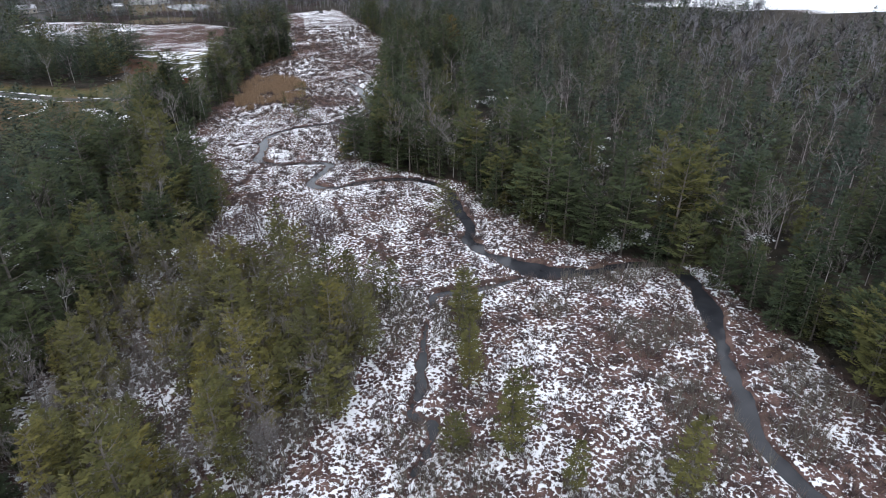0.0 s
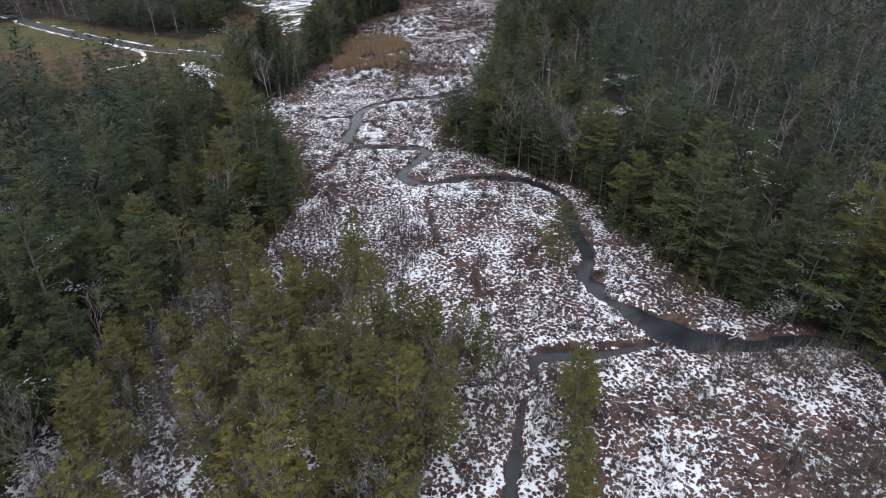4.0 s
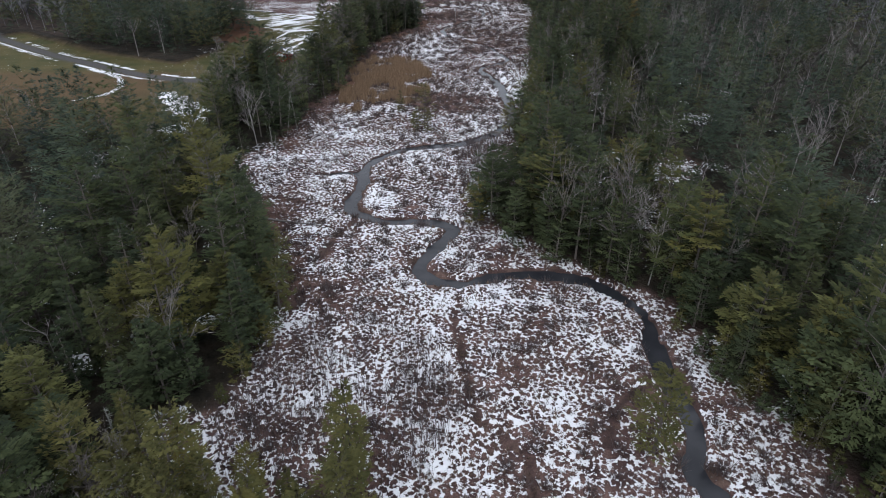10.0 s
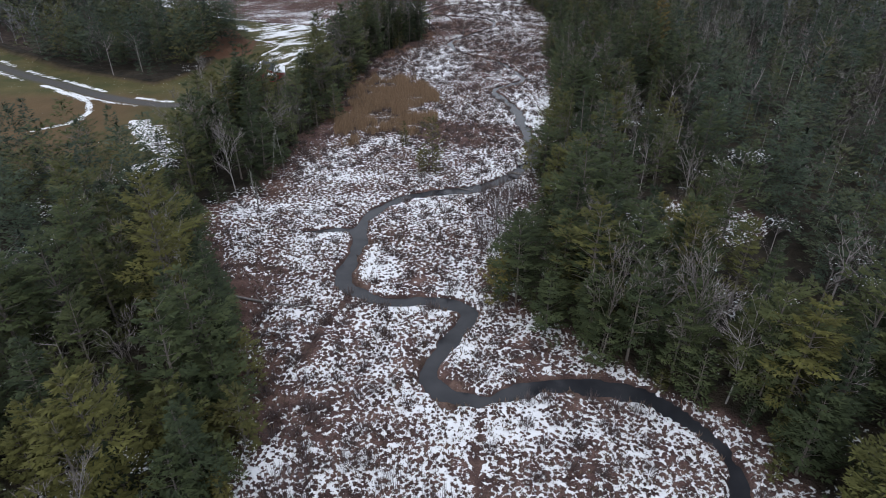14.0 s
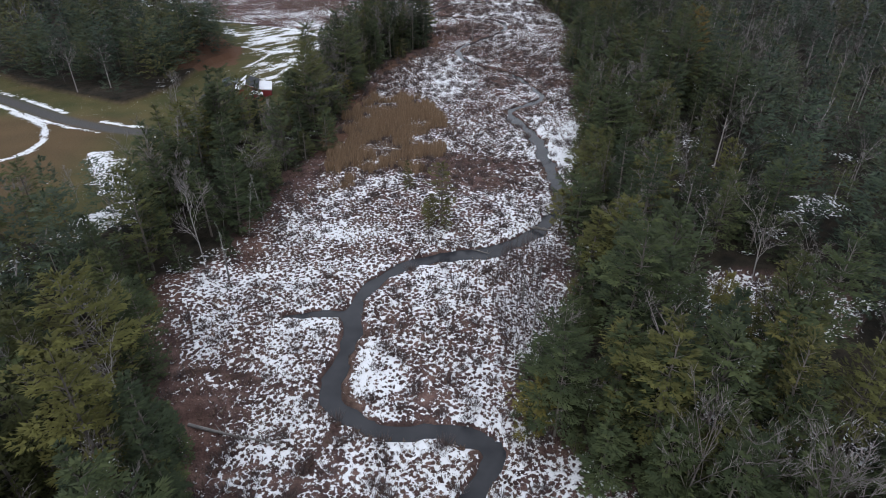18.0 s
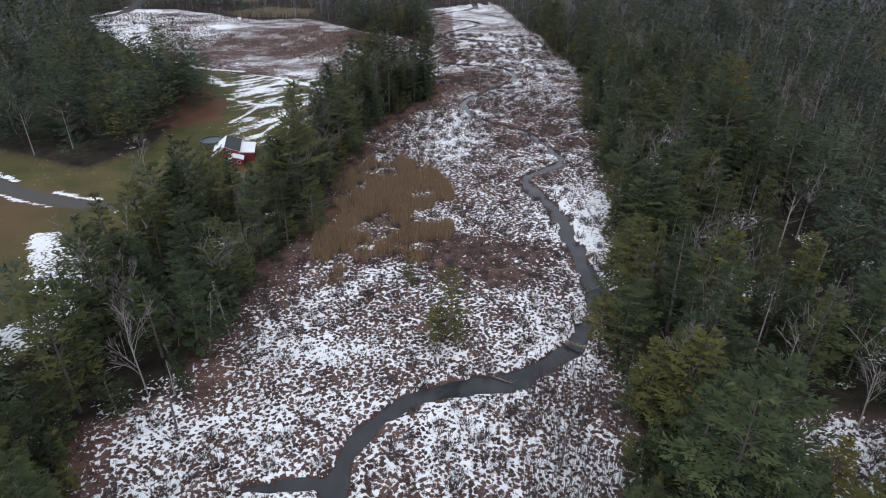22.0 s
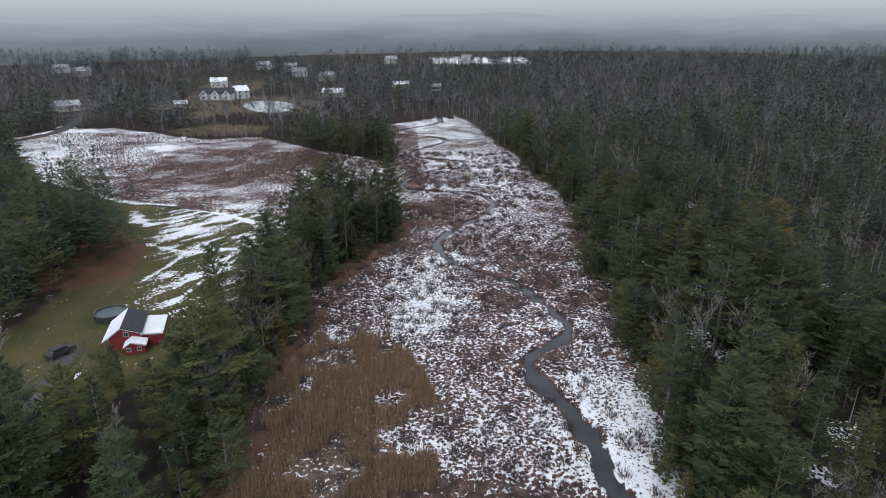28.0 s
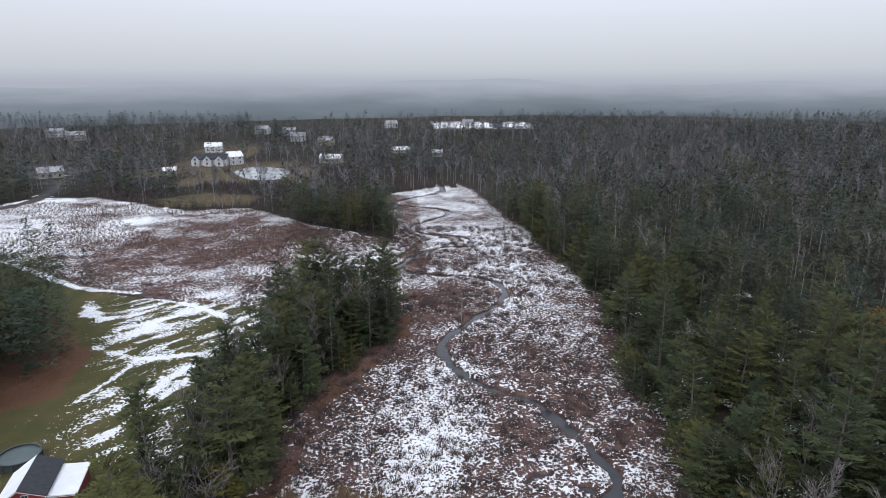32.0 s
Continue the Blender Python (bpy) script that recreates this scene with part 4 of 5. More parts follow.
def build_hills():
    """Low hills all round, far behind the woods, with painted mist that glows."""
    m, n, l, b = blank("mist_glow_hills")
    pos = n.new("ShaderNodeNewGeometry").outputs["Position"]
    sep = n.new("ShaderNodeSeparateXYZ")
    l.new(pos, sep.inputs[0])
    # Mist painted into the emission: paler with height to meet the sky, edge broken by noise.
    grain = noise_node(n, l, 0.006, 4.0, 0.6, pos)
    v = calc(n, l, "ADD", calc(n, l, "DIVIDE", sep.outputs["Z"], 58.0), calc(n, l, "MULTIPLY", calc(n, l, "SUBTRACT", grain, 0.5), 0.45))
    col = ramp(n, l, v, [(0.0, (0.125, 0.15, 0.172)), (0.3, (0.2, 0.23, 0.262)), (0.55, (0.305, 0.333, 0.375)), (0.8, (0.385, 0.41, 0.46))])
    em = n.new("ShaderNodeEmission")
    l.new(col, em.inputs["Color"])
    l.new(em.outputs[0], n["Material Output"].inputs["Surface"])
    vs, fs = [], []
    steps = 180
    for k in range(steps + 1):
        g = 2 * math.pi * k / steps
        r = 1270 + 60 * math.sin(3 * g)
        h = 50 + 4 * math.sin(5 * g + 1) + 5 * math.sin(13 * g) + 2.5 * math.sin(31 * g + 2)
        for q, rr in ((-3, r - 480), (0.45 * h, r - 200), (h, r)):
            vs.append((math.sin(g) * rr, 300 + math.cos(g) * rr, q))
    for k in range(steps):
        for j in range(2):
            a = 3 * k + j
            fs.append((a, a + 1, a + 4, a + 3))
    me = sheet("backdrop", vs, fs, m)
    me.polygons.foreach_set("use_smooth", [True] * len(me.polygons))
    tagged(new("backdrop", me), "low wooded hills whose mist is painted as a glow", "hills", kind="structure")


build_hills()


# ---- sedge, reeds, shrubs ----
def blades(name, px, py, tall, wide, count, spread, label, category, material, seed, foot=0.2):
    """Many thin leaning blades in clumps, one mesh."""
    rng = np.random.default_rng(seed)
    n = len(px)
    z = lie(px, py)
    X, Y, Z = (np.repeat(v, count) for v in (px, py, z))
    m = n * count
    g, out = rng.uniform(0, 2 * np.pi, m), rng.uniform(0.1, 1, m) * spread
    h = tall * rng.uniform(0.55, 1.2, m)
    away = rng.uniform(0, 1, m) * foot
    bx, by = X + np.cos(g) * away, Y + np.sin(g) * away
    q = rng.uniform(0, 2 * np.pi, m)
    wx, wy = np.cos(q) * wide / 2, np.sin(q) * wide / 2
    a = np.stack([bx - wx, by - wy, Z - 0.05], 1)
    b = np.stack([bx + wx, by + wy, Z - 0.05], 1)
    c = np.stack([bx + np.cos(g) * out, by + np.sin(g) * out, Z + h], 1)
    v = np.stack([a, b, c], 1).reshape(-1, 3)
    me = sheet(name, v.tolist(), np.arange(3 * m).reshape(-1, 3).tolist(), material)
    return tagged(new(name, me), label, category, kind="stuff")


def marsh(gap, seed, y0=30, y1=400):
    px, py = scatter(-46, 62, y0, y1, gap, seed)
    ok = (wooded(px, py) < 0.5) & (bank(px, py) > 0.25) & ~inside(px, py, LAWN)
    return px[ok], py[ok]


mx, my = marsh(0.82, 61)
keep = vnoise(mx, my, 3.0, 62) + 0.5 * vnoise(mx, my, 12.0, 63) > 0.62
blades("sedge", mx[keep], my[keep], 0.42, 0.13, 7, 0.42, "dead brown sedge tussocks poking through snow", "sedge", SEDGE, 64)
mx, my = marsh(3.1, 65)
keep = vnoise(mx, my, 14.0, 66) + 0.5 * vnoise(mx, my, 4.0, 67) > 0.6
blades("shrubs", mx[keep], my[keep], 1.05, 0.065, 80, 0.8, "bare grey-brown wetland shrubs in rounded clumps", "shrubs", SHRUB, 68, 0.8)
mx, my = scatter(-28, -2, 205, 260, 0.4, 69)
keep = (soft(mx, my, REEDS, 7.0) > 0.5) & (vnoise(mx, my, 3.0, 73) > 0.33)
blades("reeds", mx[keep], my[keep], 1.8, 0.085, 7, 0.45, "dense stand of dry tan reeds", "reeds", REED, 70)
mx, my = scatter(-180, -7, 322, 472, 1.35, 71)
keep = inside(mx, my, FIELD) & (vnoise(mx + 0.8 * my, my, 26.0, 23) > 0.45)
blades("meadow_brush", mx[keep], my[keep], 0.9, 0.14, 5, 0.6, "low rust-brown brush in a snowy meadow", "brush", SEDGE, 72)


# ---- the red shed, its pool and the yard ----
RED = plain("red_board_siding", (0.16, 0.018, 0.022), (0.27, 0.035, 0.04), 5.0, 0.8)
SHINGLE = plain("dark_roof_shingle", (0.018, 0.02, 0.026), (0.045, 0.048, 0.058), 7.0, 0.85)
# Far roof snow greyed: the haze over it is put into the colour.
HAZE_ROOF = plain("haze_dulled_roof_snow", (0.2, 0.2, 0.215), (0.48, 0.49, 0.51), 2.0, 0.9)
SNOWCAP = plain("roof_snow", (0.68, 0.70, 0.74), (0.86, 0.87, 0.89), 1.5, 0.9, rel=0.5, depth=0.06)
WHITE = plain("white_clapboard", (0.42, 0.43, 0.45), (0.62, 0.62, 0.62), 3.0, 0.7)
BEIGE = plain("weathered_clapboard", (0.28, 0.25, 0.21), (0.45, 0.42, 0.37), 3.0, 0.75)
PANE = plain("dark_window_glass", (0.015, 0.018, 0.022), (0.03, 0.035, 0.04), 2.0, 0.08, rel=0.02)
DARK_METAL = plain("black_car_paint", (0.012, 0.012, 0.014), (0.03, 0.03, 0.034), 2.0, 0.3, rel=0.05)
RUBBER = plain("tyre_rubber", (0.012, 0.012, 0.012), (0.03, 0.03, 0.03), 8.0, 0.9)
BRICK = plain("chimney_brick", (0.13, 0.05, 0.04), (0.24, 0.1, 0.08), 9.0, 0.9)
POOL_BLUE = plain("pool_cover", (0.05, 0.075, 0.075), (0.09, 0.12, 0.12), 1.2, 0.35, rel=0.1)
POOL_WALL = plain("pool_wall_metal", (0.03, 0.035, 0.04), (0.08, 0.085, 0.095), 3.0, 0.5)
TIMBER = plain("grey_dead_timber", (0.09, 0.08, 0.072), (0.3, 0.275, 0.25), 5.0, 0.85, rand=0.6)


def prism(outline, y0, y1):
    """A solid of one outline (x, z), from y0 to y1, with eased edges."""
    bm = bmesh.new()
    front = [bm.verts.new((x, y0, z)) for x, z in outline]
    back = [bm.verts.new((x, y1, z)) for x, z in outline]
    bm.faces.new(front)
    bm.faces.new(back[::-1])
    n = len(outline)
    for k in range(n):
        bm.faces.new((front[k], back[k], back[(k + 1) % n], front[(k + 1) % n]))
    bmesh.ops.recalc_face_normals(bm, faces=bm.faces)
    bmesh.ops.bevel(bm, geom=list(bm.edges), offset=0.025, segments=1, affect="EDGES")
    return bm


def block(x0, x1, y0, y1, z0, z1):
    return prism([(x0, z0), (x1, z0), (x1, z1), (x0, z1)], y0, y1)


def piece(name, bm, material, parent, label=""):
    me = bpy.data.meshes.new(name)
    bm.to_mesh(me)
    bm.free()
    me.materials.append(material)
    return part(name, me, parent, label)


def slab(x0, z0, x1, z1, thick, y0, y1):
    """A sloping roof plate between two edges."""
    return prism([(x0, z0), (x1, z1), (x1, z1 + thick), (x0, z0 + thick)], y0, y1)


def window_on(parent, x, y, z, w, h, side=1):
    """A framed window in a wall that faces -y (side 1) or +y (-1)."""
    f = piece("window", block(x - w / 2 - 0.1, x + w / 2 + 0.1, y - 0.06 * side, y + 0.02 * side, z - 0.1, z + h + 0.1), WHITE, parent, "white window frame")
    piece("pane", block(x - w / 2, x - 0.03, y - 0.075 * side, y - 0.05 * side, z, z + h), PANE, f)
    piece("pane", block(x + 0.03, x + w / 2, y - 0.075 * side, y - 0.05 * side, z, z + h), PANE, f)


def build_shed():
    shed = thing("red_shed", "small red board shed with one bare and one snowy roof slope", "shed")
    piece("wall", prism([(-2.7, -0.3), (2.7, -0.3), (2.7, 2.85), (-0.5, 4.1), (-2.7, 2.5)], 0, 8.2), RED, shed, "red board walls")
    piece("roof", slab(-0.5, 4.12, 3.0, 2.78, 0.14, -0.35, 8.5), SHINGLE, shed, "bare dark shingle slope")
    piece("roof", slab(-3.1, 2.3, -0.5, 4.12, 0.2, -0.35, 8.5), SNOWCAP, shed, "snow-covered roof slope")
    piece("trim", slab(-0.5, 3.98, 3.0, 2.64, 0.13, -0.42, -0.36), WHITE, shed, "pale gable trim")
    piece("trim", slab(-3.1, 2.16, -0.5, 3.98, 0.13, -0.42, -0.36), WHITE, shed, "pale gable trim")
    piece("trim", block(2.62, 2.76, -0.05, -0.004, 0, 2.8), WHITE, shed, "pale corner board")
    window_on(shed, 0.2, -0.004, 2.35, 0.7, 0.8)
    lean = piece("lean_to", prism([(2.72, -0.3), (6.2, -0.3), (6.2, 1.95), (2.72, 2.3)], 0.4, 7.6), RED, shed, "red side lean-to")
    piece("roof", slab(2.74, 2.34, 6.5, 1.96, 0.2, 0.1, 7.9), SNOWCAP, lean, "snow-covered lean-to roof")
    piece("gutter", slab(2.74, 2.2, 6.5, 1.82, 0.11, 0.03, 0.1), WHITE, lean)
    porch = piece("porch", prism([(0.2, -0.3), (3.6, -0.3), (3.6, 1.5), (1.3, 2.2), (0.2, 1.5)], -2.6, -0.05), RED, shed, "low red front porch")
    piece("roof", slab(1.3, 2.22, 3.9, 1.42, 0.16, -2.8, -0.1), SNOWCAP, porch, "snowy porch roof slope")
    piece("roof", slab(-0.1, 1.32, 1.3, 2.22, 0.16, -2.8, -0.1), SNOWCAP, porch, "snowy porch roof slope")
    for wx in (0.85, 2.6):
        window_on(porch, wx, -2.604, 0.55, 0.55, 0.6)
    piece("trim", slab(1.3, 2.1, 3.9, 1.3, 0.1, -2.86, -2.8), WHITE, porch, "pale gable trim")
    piece("trim", slab(-0.1, 1.2, 1.3, 2.1, 0.1, -2.86, -2.8), WHITE, porch, "pale gable trim")
    for py in (-0.2, 2.6, 5.4, 8.2):
        piece("post", block(-3.75, -3.6, py, py + 0.14, -0.2, 1.85), TIMBER, shed, "weathered carport post")
    piece("roof", slab(-4.0, 1.72, -3.1, 2.3, 0.18, -0.35, 8.5), SNOWCAP, shed, "snowy carport eave")
    shed.matrix_basis = pose(-50.9, 253.2, 0.1, 0, 0, 13) @ Matrix.Diagonal((0.86, 0.86, 0.9, 1))


build_shed()


def ring_wall(r0, r1, z0, z1, sides=40):
    bm = bmesh.new()
    rows = []
    for r, z in ((r0, z0), (r1, z0), (r1, z1), (r0, z1)):
        rows.append([bm.verts.new((r * math.cos(2 * math.pi * k / sides), r * math.sin(2 * math.pi * k / sides), z)) for k in range(sides)])
    for a, b in zip(rows, rows[1:] + rows[:1]):
        for k in range(sides):
            bm.faces.new((a[k], a[(k + 1) % sides], b[(k + 1) % sides], b[k]))
    bmesh.ops.recalc_face_normals(bm, faces=bm.faces)
    return bm


def build_pool():
    pool = thing("swimming_pool", "round above-ground pool with a dark rim, closed for winter", "pool")
    piece("pool_wall", ring_wall(2.55, 2.62, 0, 1.2), POOL_WALL, pool)
    piece("rim", ring_wall(2.5, 2.72, 1.2, 1.27), POOL_WALL, pool, "dark metal rim")
    bm = bmesh.new()
    bmesh.ops.create_circle(bm, cap_ends=True, segments=40, radius=2.54)
    bmesh.ops.translate(bm, verts=bm.verts, vec=(0, 0, 1.0))
    piece("cover", bm, POOL_BLUE, pool, "wet grey-green winter cover")
    for k in range(14):
        g = 2 * math.pi * k / 14
        bm = block(2.62, 2.74, -0.06, 0.06, 0, 1.2)
        bmesh.ops.rotate(bm, verts=bm.verts, cent=(0, 0, 0), matrix=Matrix.Rotation(g, 3, "Z"))
        piece("upright", bm, POOL_WALL, pool)
    pool.matrix_basis = pose(-58.3, 264.6, 0.02)


build_pool()


def build_car(x, y, turn):
    car = thing("parked_car", "black car parked on a gravel drive", "car")
    piece("body", prism([(-2.1, 0.35), (2.1, 0.35), (2.15, 0.75), (1.9, 0.95), (-1.95, 1.0), (-2.15, 0.8)], -0.85, 0.85), DARK_METAL, car)
    piece("cabin", prism([(-1.6, 0.96), (1.15, 0.96), (0.6, 1.48), (-1.2, 1.5)], -0.74, 0.74), PANE, car, "dark glazed cabin")
    piece("roof", prism([(-1.2, 1.5), (0.62, 1.48), (0.55, 1.54), (-1.15, 1.56)], -0.72, 0.72), DARK_METAL, car)
    for wx in (-1.35, 1.35):
        for wy in (-0.88, 0.7):
            bm = bmesh.new()
            bmesh.ops.create_cone(bm, cap_ends=True, segments=16, radius1=0.34, radius2=0.34, depth=0.2)
            bmesh.ops.rotate(bm, verts=bm.verts, cent=(0, 0, 0), matrix=Matrix.Rotation(math.pi / 2, 3, "X"))
            bmesh.ops.translate(bm, verts=bm.verts, vec=(wx, wy + 0.09, 0.34))
            piece("wheel", bm, RUBBER, car)
    car.matrix_basis = pose(x, y, 0.05, 0, 0, turn)


build_car(-60.6, 251.8, 58)


# ---- houses across the valley ----
def build_house(x, y, turn, w, d, h, rise, wall, roof, label, wings=0, z=0.1):
    house = thing("house", label, "house", "houses of the village")
    piece("wall", prism([(-w / 2, -0.5), (w / 2, -0.5), (w / 2, h), (-w / 2, h)], 0, d), wall, house)
    gable = prism([(0, h), (d, h), (d / 2, h + rise)], -w / 2, w / 2)
    bmesh.ops.rotate(gable, verts=gable.verts, cent=(0, 0, 0), matrix=Matrix.Rotation(math.pi / 2, 3, "Z"))
    piece("gable", gable, wall, house)
    for y0, z0, y1, z1 in ((-0.4, h - 0.15, d / 2, h + rise), (d / 2, h + rise, d + 0.4, h - 0.15)):
        bm = prism([(y0, z0), (y1, z1), (y1, z1 + 0.22), (y0, z0 + 0.22)], -w / 2 - 0.35, w / 2 + 0.35)
        bmesh.ops.rotate(bm, verts=bm.verts, cent=(0, 0, 0), matrix=Matrix.Rotation(math.pi / 2, 3, "Z"))
        piece("roof", bm, roof, house)
    piece("chimney", block(w * 0.2, w * 0.2 + 0.8, d * 0.45, d * 0.45 + 0.8, h + 0.4 * rise, h + rise + 1.0), BRICK, house)
    for k in range(max(2, int(w / 3.2))):
        wx = -w / 2 + (k + 0.5) * w / max(2, int(w / 3.2))
        for level in range(1 if h < 4 else 2):
            window_on(house, wx, -0.004, 0.9 + 2.7 * level, 1.0, 1.3)
    for k in range(wings):
        wx = -w / 2 + (k + 0.5) * w / wings
        wing = piece("wing", prism([(wx - 2.4, -0.5), (wx + 2.4, -0.5), (wx + 2.4, h - 0.3), (wx, h + rise * 0.85), (wx - 2.4, h - 0.3)], -2.6, 0.3), wall, house, "front gable")
        piece("roof", slab(wx - 2.8, h - 0.4, wx, h + rise * 0.87, 0.2, -3.0, d * 0.4), roof, wing)
        piece("roof", slab(wx, h + rise * 0.87, wx + 2.8, h - 0.4, 0.2, -3.0, d * 0.4), roof, wing)
        window_on(wing, wx, -2.604, 1.0, 1.1, 1.4)
        window_on(wing, wx, -2.604, 3.6, 1.0, 1.2)
    house.matrix_basis = pose(x, y, z, 0, 0, turn)


build_house(-128, 578, -4, 22, 8, 4.2, 2.8, WHITE, SHINGLE, "long white house with three front gables", 3)
build_house(-112, 583, 40, 9, 8, 5.0, 3.0, WHITE, SNOWCAP, "white house with a snowy roof beside the pond")
build_house(-148, 655, 8, 12, 7, 4.4, 2.6, WHITE, SNOWCAP, "white house on the far slope")
build_house(-137, 537, 20, 7, 5, 2.8, 1.6, BEIGE, SNOWCAP, "low grey outbuilding with a snowy roof")
build_house(-54, 585, -10, 14, 8, 3.2, 2.4, BEIGE, SNOWCAP, "low house with a snow-covered roof")
build_house(17, 618, 0, 7, 5, 3.0, 1.8, WHITE, SNOWCAP, "small white building by the wood")
build_house(-8, 640, 15, 12, 7, 2.8, 1.8, BEIGE, SNOWCAP, "long low outbuilding with a snowy roof")
build_house(100, 905, -5, 16, 9, 4.6, 3.2, WHITE, SHINGLE, "white farmhouse at a snowy far field")
build_house(70, 925, 10, 12, 8, 4.8, 3.0, WHITE, HAZE_ROOF, "white farm building at a snowy far field")
build_house(-20, 900, 20, 13, 9, 5.2, 3.2, WHITE, HAZE_ROOF, "pale house among far trees")
build_house(-150, 820, -12, 13, 9, 5.2, 3.2, WHITE, HAZE_ROOF, "pale house among far trees")
build_house(-118, 800, 14, 12, 8, 5.0, 3.0, WHITE, HAZE_ROOF, "pale house among far trees")
build_house(-100, 740, 5, 13, 8, 4.6, 3.0, WHITE, HAZE_ROOF, "pale house among far trees")
build_house(-72, 700, -20, 12, 8, 4.4, 2.8, BEIGE, HAZE_ROOF, "drab house with a snowy roof among trees")
build_house(-300, 760, 20, 15, 9, 5.0, 3.0, BEIGE, HAZE_ROOF, "drab house at the edge of far fields")
build_house(-340, 800, 10, 14, 9, 5.0, 3.0, WHITE, HAZE_ROOF, "pale house at the edge of far fields")
build_house(-197, 530, 35, 12, 8, 3.4, 2.4, BEIGE, HAZE_ROOF, "low house with a snowy roof beside a road")


def build_pond():
    vs = [(-87 + 15.5 * math.cos(g) * (1 + 0.08 * math.sin(3 * g)) - 7 * math.sin(g), 542 + 27 * math.sin(g), 0.35) for g in (2 * math.pi * k / 48 for k in range(48))]
    m = plain("pond_ice", (0.2, 0.215, 0.23), (0.32, 0.335, 0.35), 0.4, 0.15, rel=0.05)
    tagged(new("pond", sheet("pond", vs, [tuple(range(48))], m)), "pale half-frozen pond in a mown lawn", "pond", kind="structure")


build_pond()


# ---- fallen trunks, posts ----
def build_log(x0, y0, x1, y1, r, lift, seed, label):
    rng = random.Random(seed)
    bag = Bag()
    a, b = Vector((x0, y0, float(lie(x0, y0)[0]))), Vector((x1, y1, float(lie(x1, y1)[0])))
    a.z, b.z = max(a.z, -0.4) + r * 0.6, max(b.z, -0.4) + r * 0.6 + lift
    pts = [a.lerp(b, k / 4) + Vector((rng.uniform(-1, 1), rng.uniform(-1, 1), 0)) * 0.12 for k in range(5)]
    joint = None
    for k in range(4):
        joint = bag.tube(pts[k], pts[k + 1], r * (1 - 0.17 * k), r * (1 - 0.17 * (k + 1)), 7, joint)
        for _ in range(2):
            p = pts[k].lerp(pts[k + 1], rng.random())
            bag.tube(p, p + Vector((rng.uniform(-1, 1), rng.uniform(-1, 1), rng.uniform(0.1, 0.8))) * rng.uniform(0.3, 1.0), r * 0.3, r * 0.1, 4, joint)
    tagged(new("fallen_log", bag.mesh("fallen_log", PALE_BARK if r == 0.2 else TIMBER)), label, "log", "fallen trunks")


LOGS = [(-0.8, 191.9, 0.9, 186.3, 0.14), (-6.6, 198.7, -4.8, 201.5, 0.1), (-0.6, 202.3, 2.7, 207.1, 0.09), (4.5, 208.5, 8.7, 210.3, 0.1), (15.6, 197.6, 19, 197.4, 0.12),
        (15.6, 196.8, 18.5, 195.2, 0.13), (11.8, 191.2, 14.9, 189.4, 0.3), (19.6, 205.7, 23.4, 206, 0.13), (17, 203.4, 19.5, 204.6, 0.1), (-29.2, 149.7, -18.9, 147, 0.2),
        (7.1, 149.4, 6.2, 147.1, 0.14), (7.5, 75.7, 13, 78.8, 0.16), (40.8, 83.6, 44.1, 84.3, 0.12), (1.8, 184.9, 4.4, 183.8, 0.12), (-14.4, 57.2, -10.8, 51.2, 0.14),
        (-12.6, 55.5, -12.8, 50.5, 0.12), (2.7, 54.8, 4.2, 59, 0.13), (38.6, 55.1, 40.8, 50.7, 0.1)]
for k, (ax, ay, bx, by, lr) in enumerate(LOGS):
    build_log(ax, ay, bx, by, lr, 0.25 if k % 4 == 0 else 0.05, 80 + k, "fallen grey trunk lying in the brook" if 4 <= k <= 8 or k in (12, 13) else "fallen grey trunk lying on snowy sedge")


def build_stub(x, y, h, r, seed):
    rng = random.Random(seed)
    bag = Bag()
    z = float(lie(x, y)[0])
    j = bag.tube((x, y, z - 0.3), (x + 0.1, y + 0.05, z + h * 0.6), r, r * 0.8, 7)
    j = bag.tube((x + 0.1, y + 0.05, z + h * 0.6), (x + 0.2, y + 0.1, z + h), r * 0.8, r * 0.35, 7, j)
    for _ in range(5):
        t = rng.uniform(0.4, 0.95)
        bag.tube((x + 0.15 * t, y + 0.08 * t, z + h * t), (x + rng.uniform(-0.6, 0.6), y + rng.uniform(-0.6, 0.6), z + h * t + rng.uniform(0, 0.4)), 0.03, 0.01, 3, j)
    tagged(new("dead_stub", bag.mesh("dead_stub", PALE_BARK)), "bare broken tree stub standing in the marsh", "dead tree", "dead stubs")


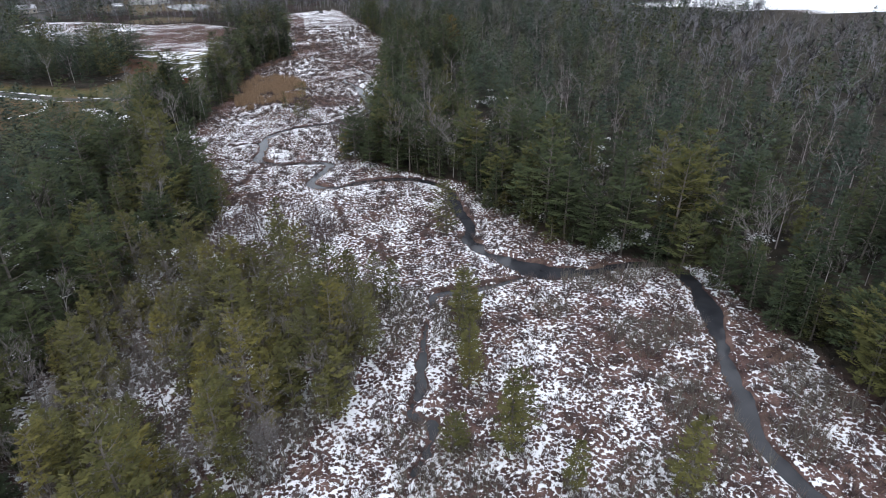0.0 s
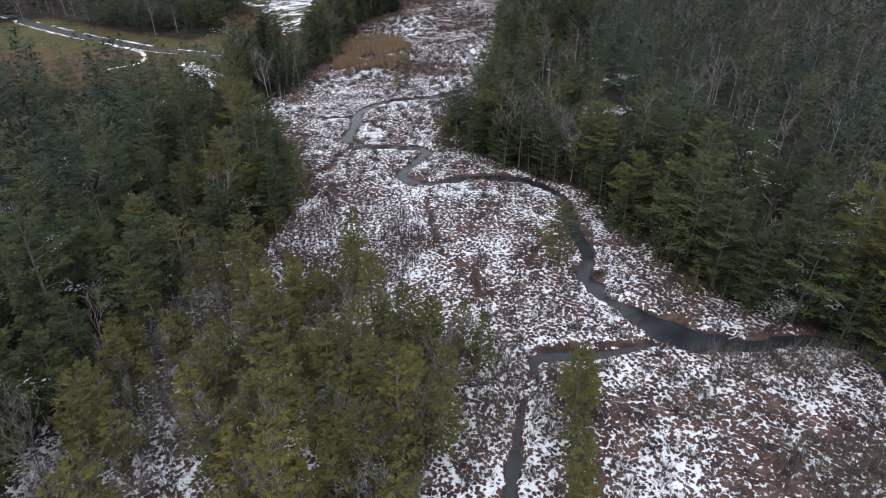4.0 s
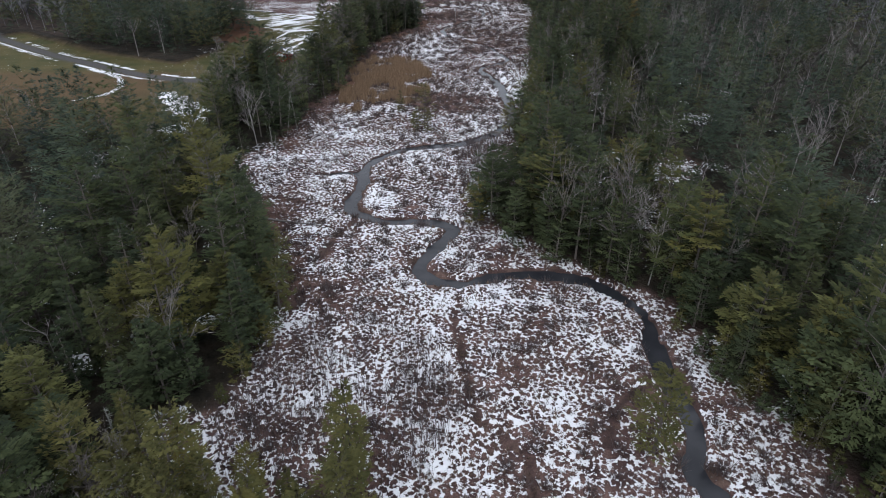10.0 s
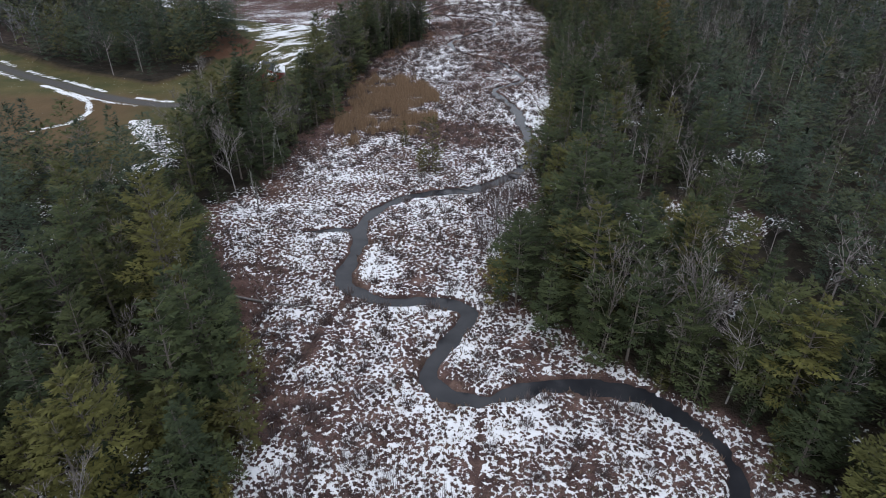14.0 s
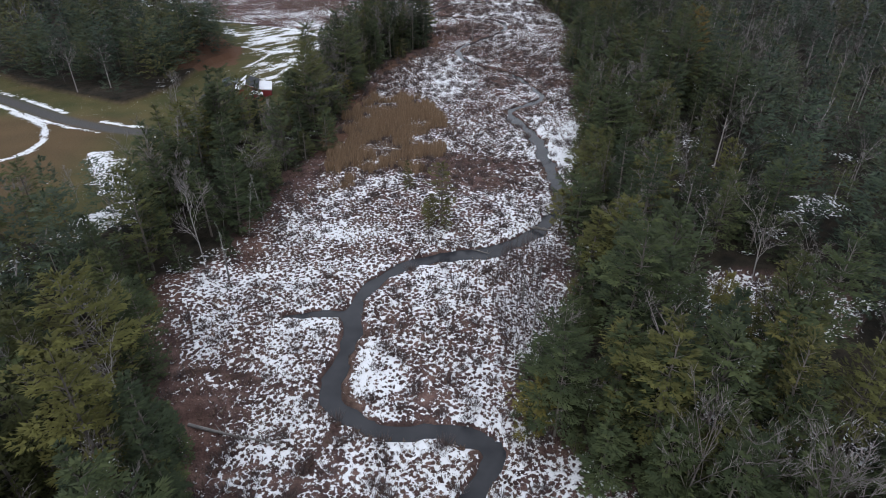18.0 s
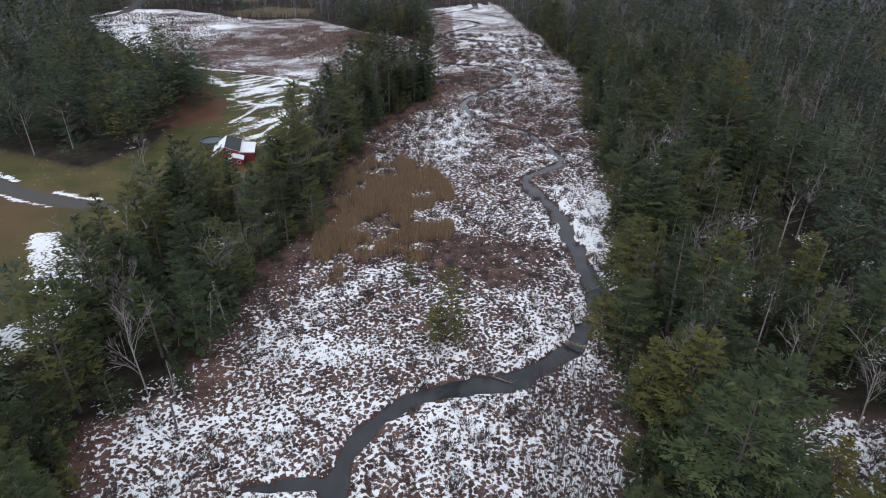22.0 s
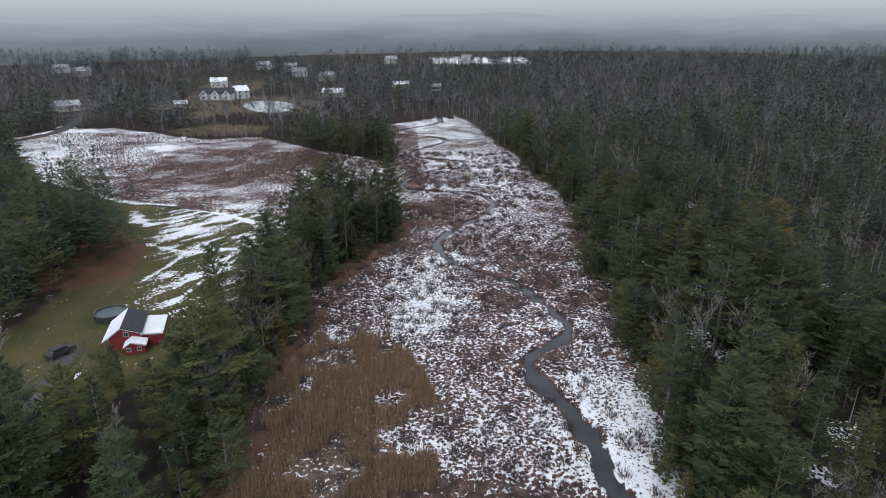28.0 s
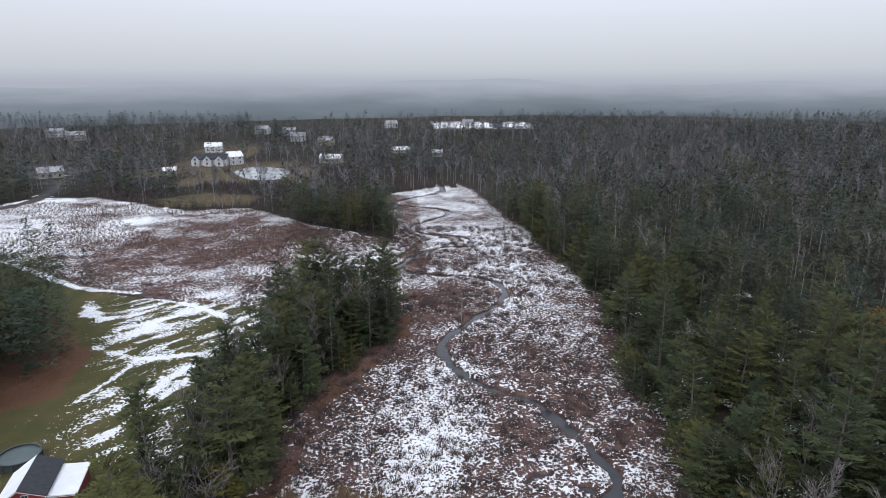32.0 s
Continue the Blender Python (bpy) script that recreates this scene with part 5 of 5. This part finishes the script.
for k, (ax, ay, ah) in enumerate(((-32.9, 176, 5.0), (6.5, 312, 6), (-6, 318, 8), (-8.5, 314, 9), (47.5, 79, 2.5), (9, 166, 4.5), (8, 171, 5), (11, 176, 4), (12.5, 163, 5))):
    build_stub(ax, ay, ah, 0.14, 120 + k)

for px, py in ((-181, 500), (-176, 462), (-190, 428)):
    pole = thing("utility_pole", "grey wooden pole with a crossarm beside the road", "utility pole", "roadside poles")
    bag = Bag()
    bag.tube((0, 0, -0.4), (0, 0, 9.5), 0.16, 0.11, 8)
    part("post", bag.mesh("post", TIMBER), pole)
    piece("crossarm", block(-1.1, 1.1, -0.06, 0.06, 8.8, 8.95), TIMBER, pole)
    pole.matrix_basis = pose(px, py, 0.2)

mx, my = marsh(0.75, 75, 92, 190)
keep = ((np.hypot((mx - 11) / 7, (my - 171) / 16) < 1) | (np.hypot((mx + 10) / 14, (my - 108) / 15) < 1)) & (vnoise(mx, my, 3.0, 74) > 0.35)
blades("saplings", mx[keep], my[keep], 3.4, 0.05, 5, 0.5, "thin dead grey saplings standing in the marsh", "saplings", SHRUB, 76)
mx, my = scatter(4, 60, 34, 82, 0.95, 77)
keep = (bank(mx, my) > 0.5) & (wooded(mx, my) < 0) & (vnoise(mx, my, 8.0, 78) + 0.28 * (1 - smooth(mx, 20, 34)) > 0.55)
blades("alder_brush", mx[keep], my[keep], 2.3, 0.045, 16, 0.9, "leafless grey alder brush along the brook", "brush", BRUSH, 79)
mx, my = scatter(-150, 12, 400, 560, 2.3, 85)
keep = (wooded(mx, my) > 0.3) & (vnoise(mx, my, 16.0, 86) > 0.35)
blades("thicket", mx[keep], my[keep], 3.0, 0.12, 12, 1.6, "dull mauve-brown leafless thicket beyond the meadow", "brush", SHRUB, 87)
mx, my = scatter(-40, 8, 36, 112, 1.05, 82)
keep = (bank(mx, my) > 0.5) & (wooded(mx, my) < 0) & (vnoise(mx, my, 7.0, 83) > 0.3)
keep &= mx < np.interp(my, [40, 46, 59, 68, 76, 82, 87, 92, 96, 100, 114], [-10, -9, 1, 4, 5, 7, 1, -7, -22, -30, -30])
blades("swamp_brush", mx[keep], my[keep], 3.6, 0.045, 18, 1.1, "tall leafless grey brush crowding the swamp", "brush", BRUSH, 84)
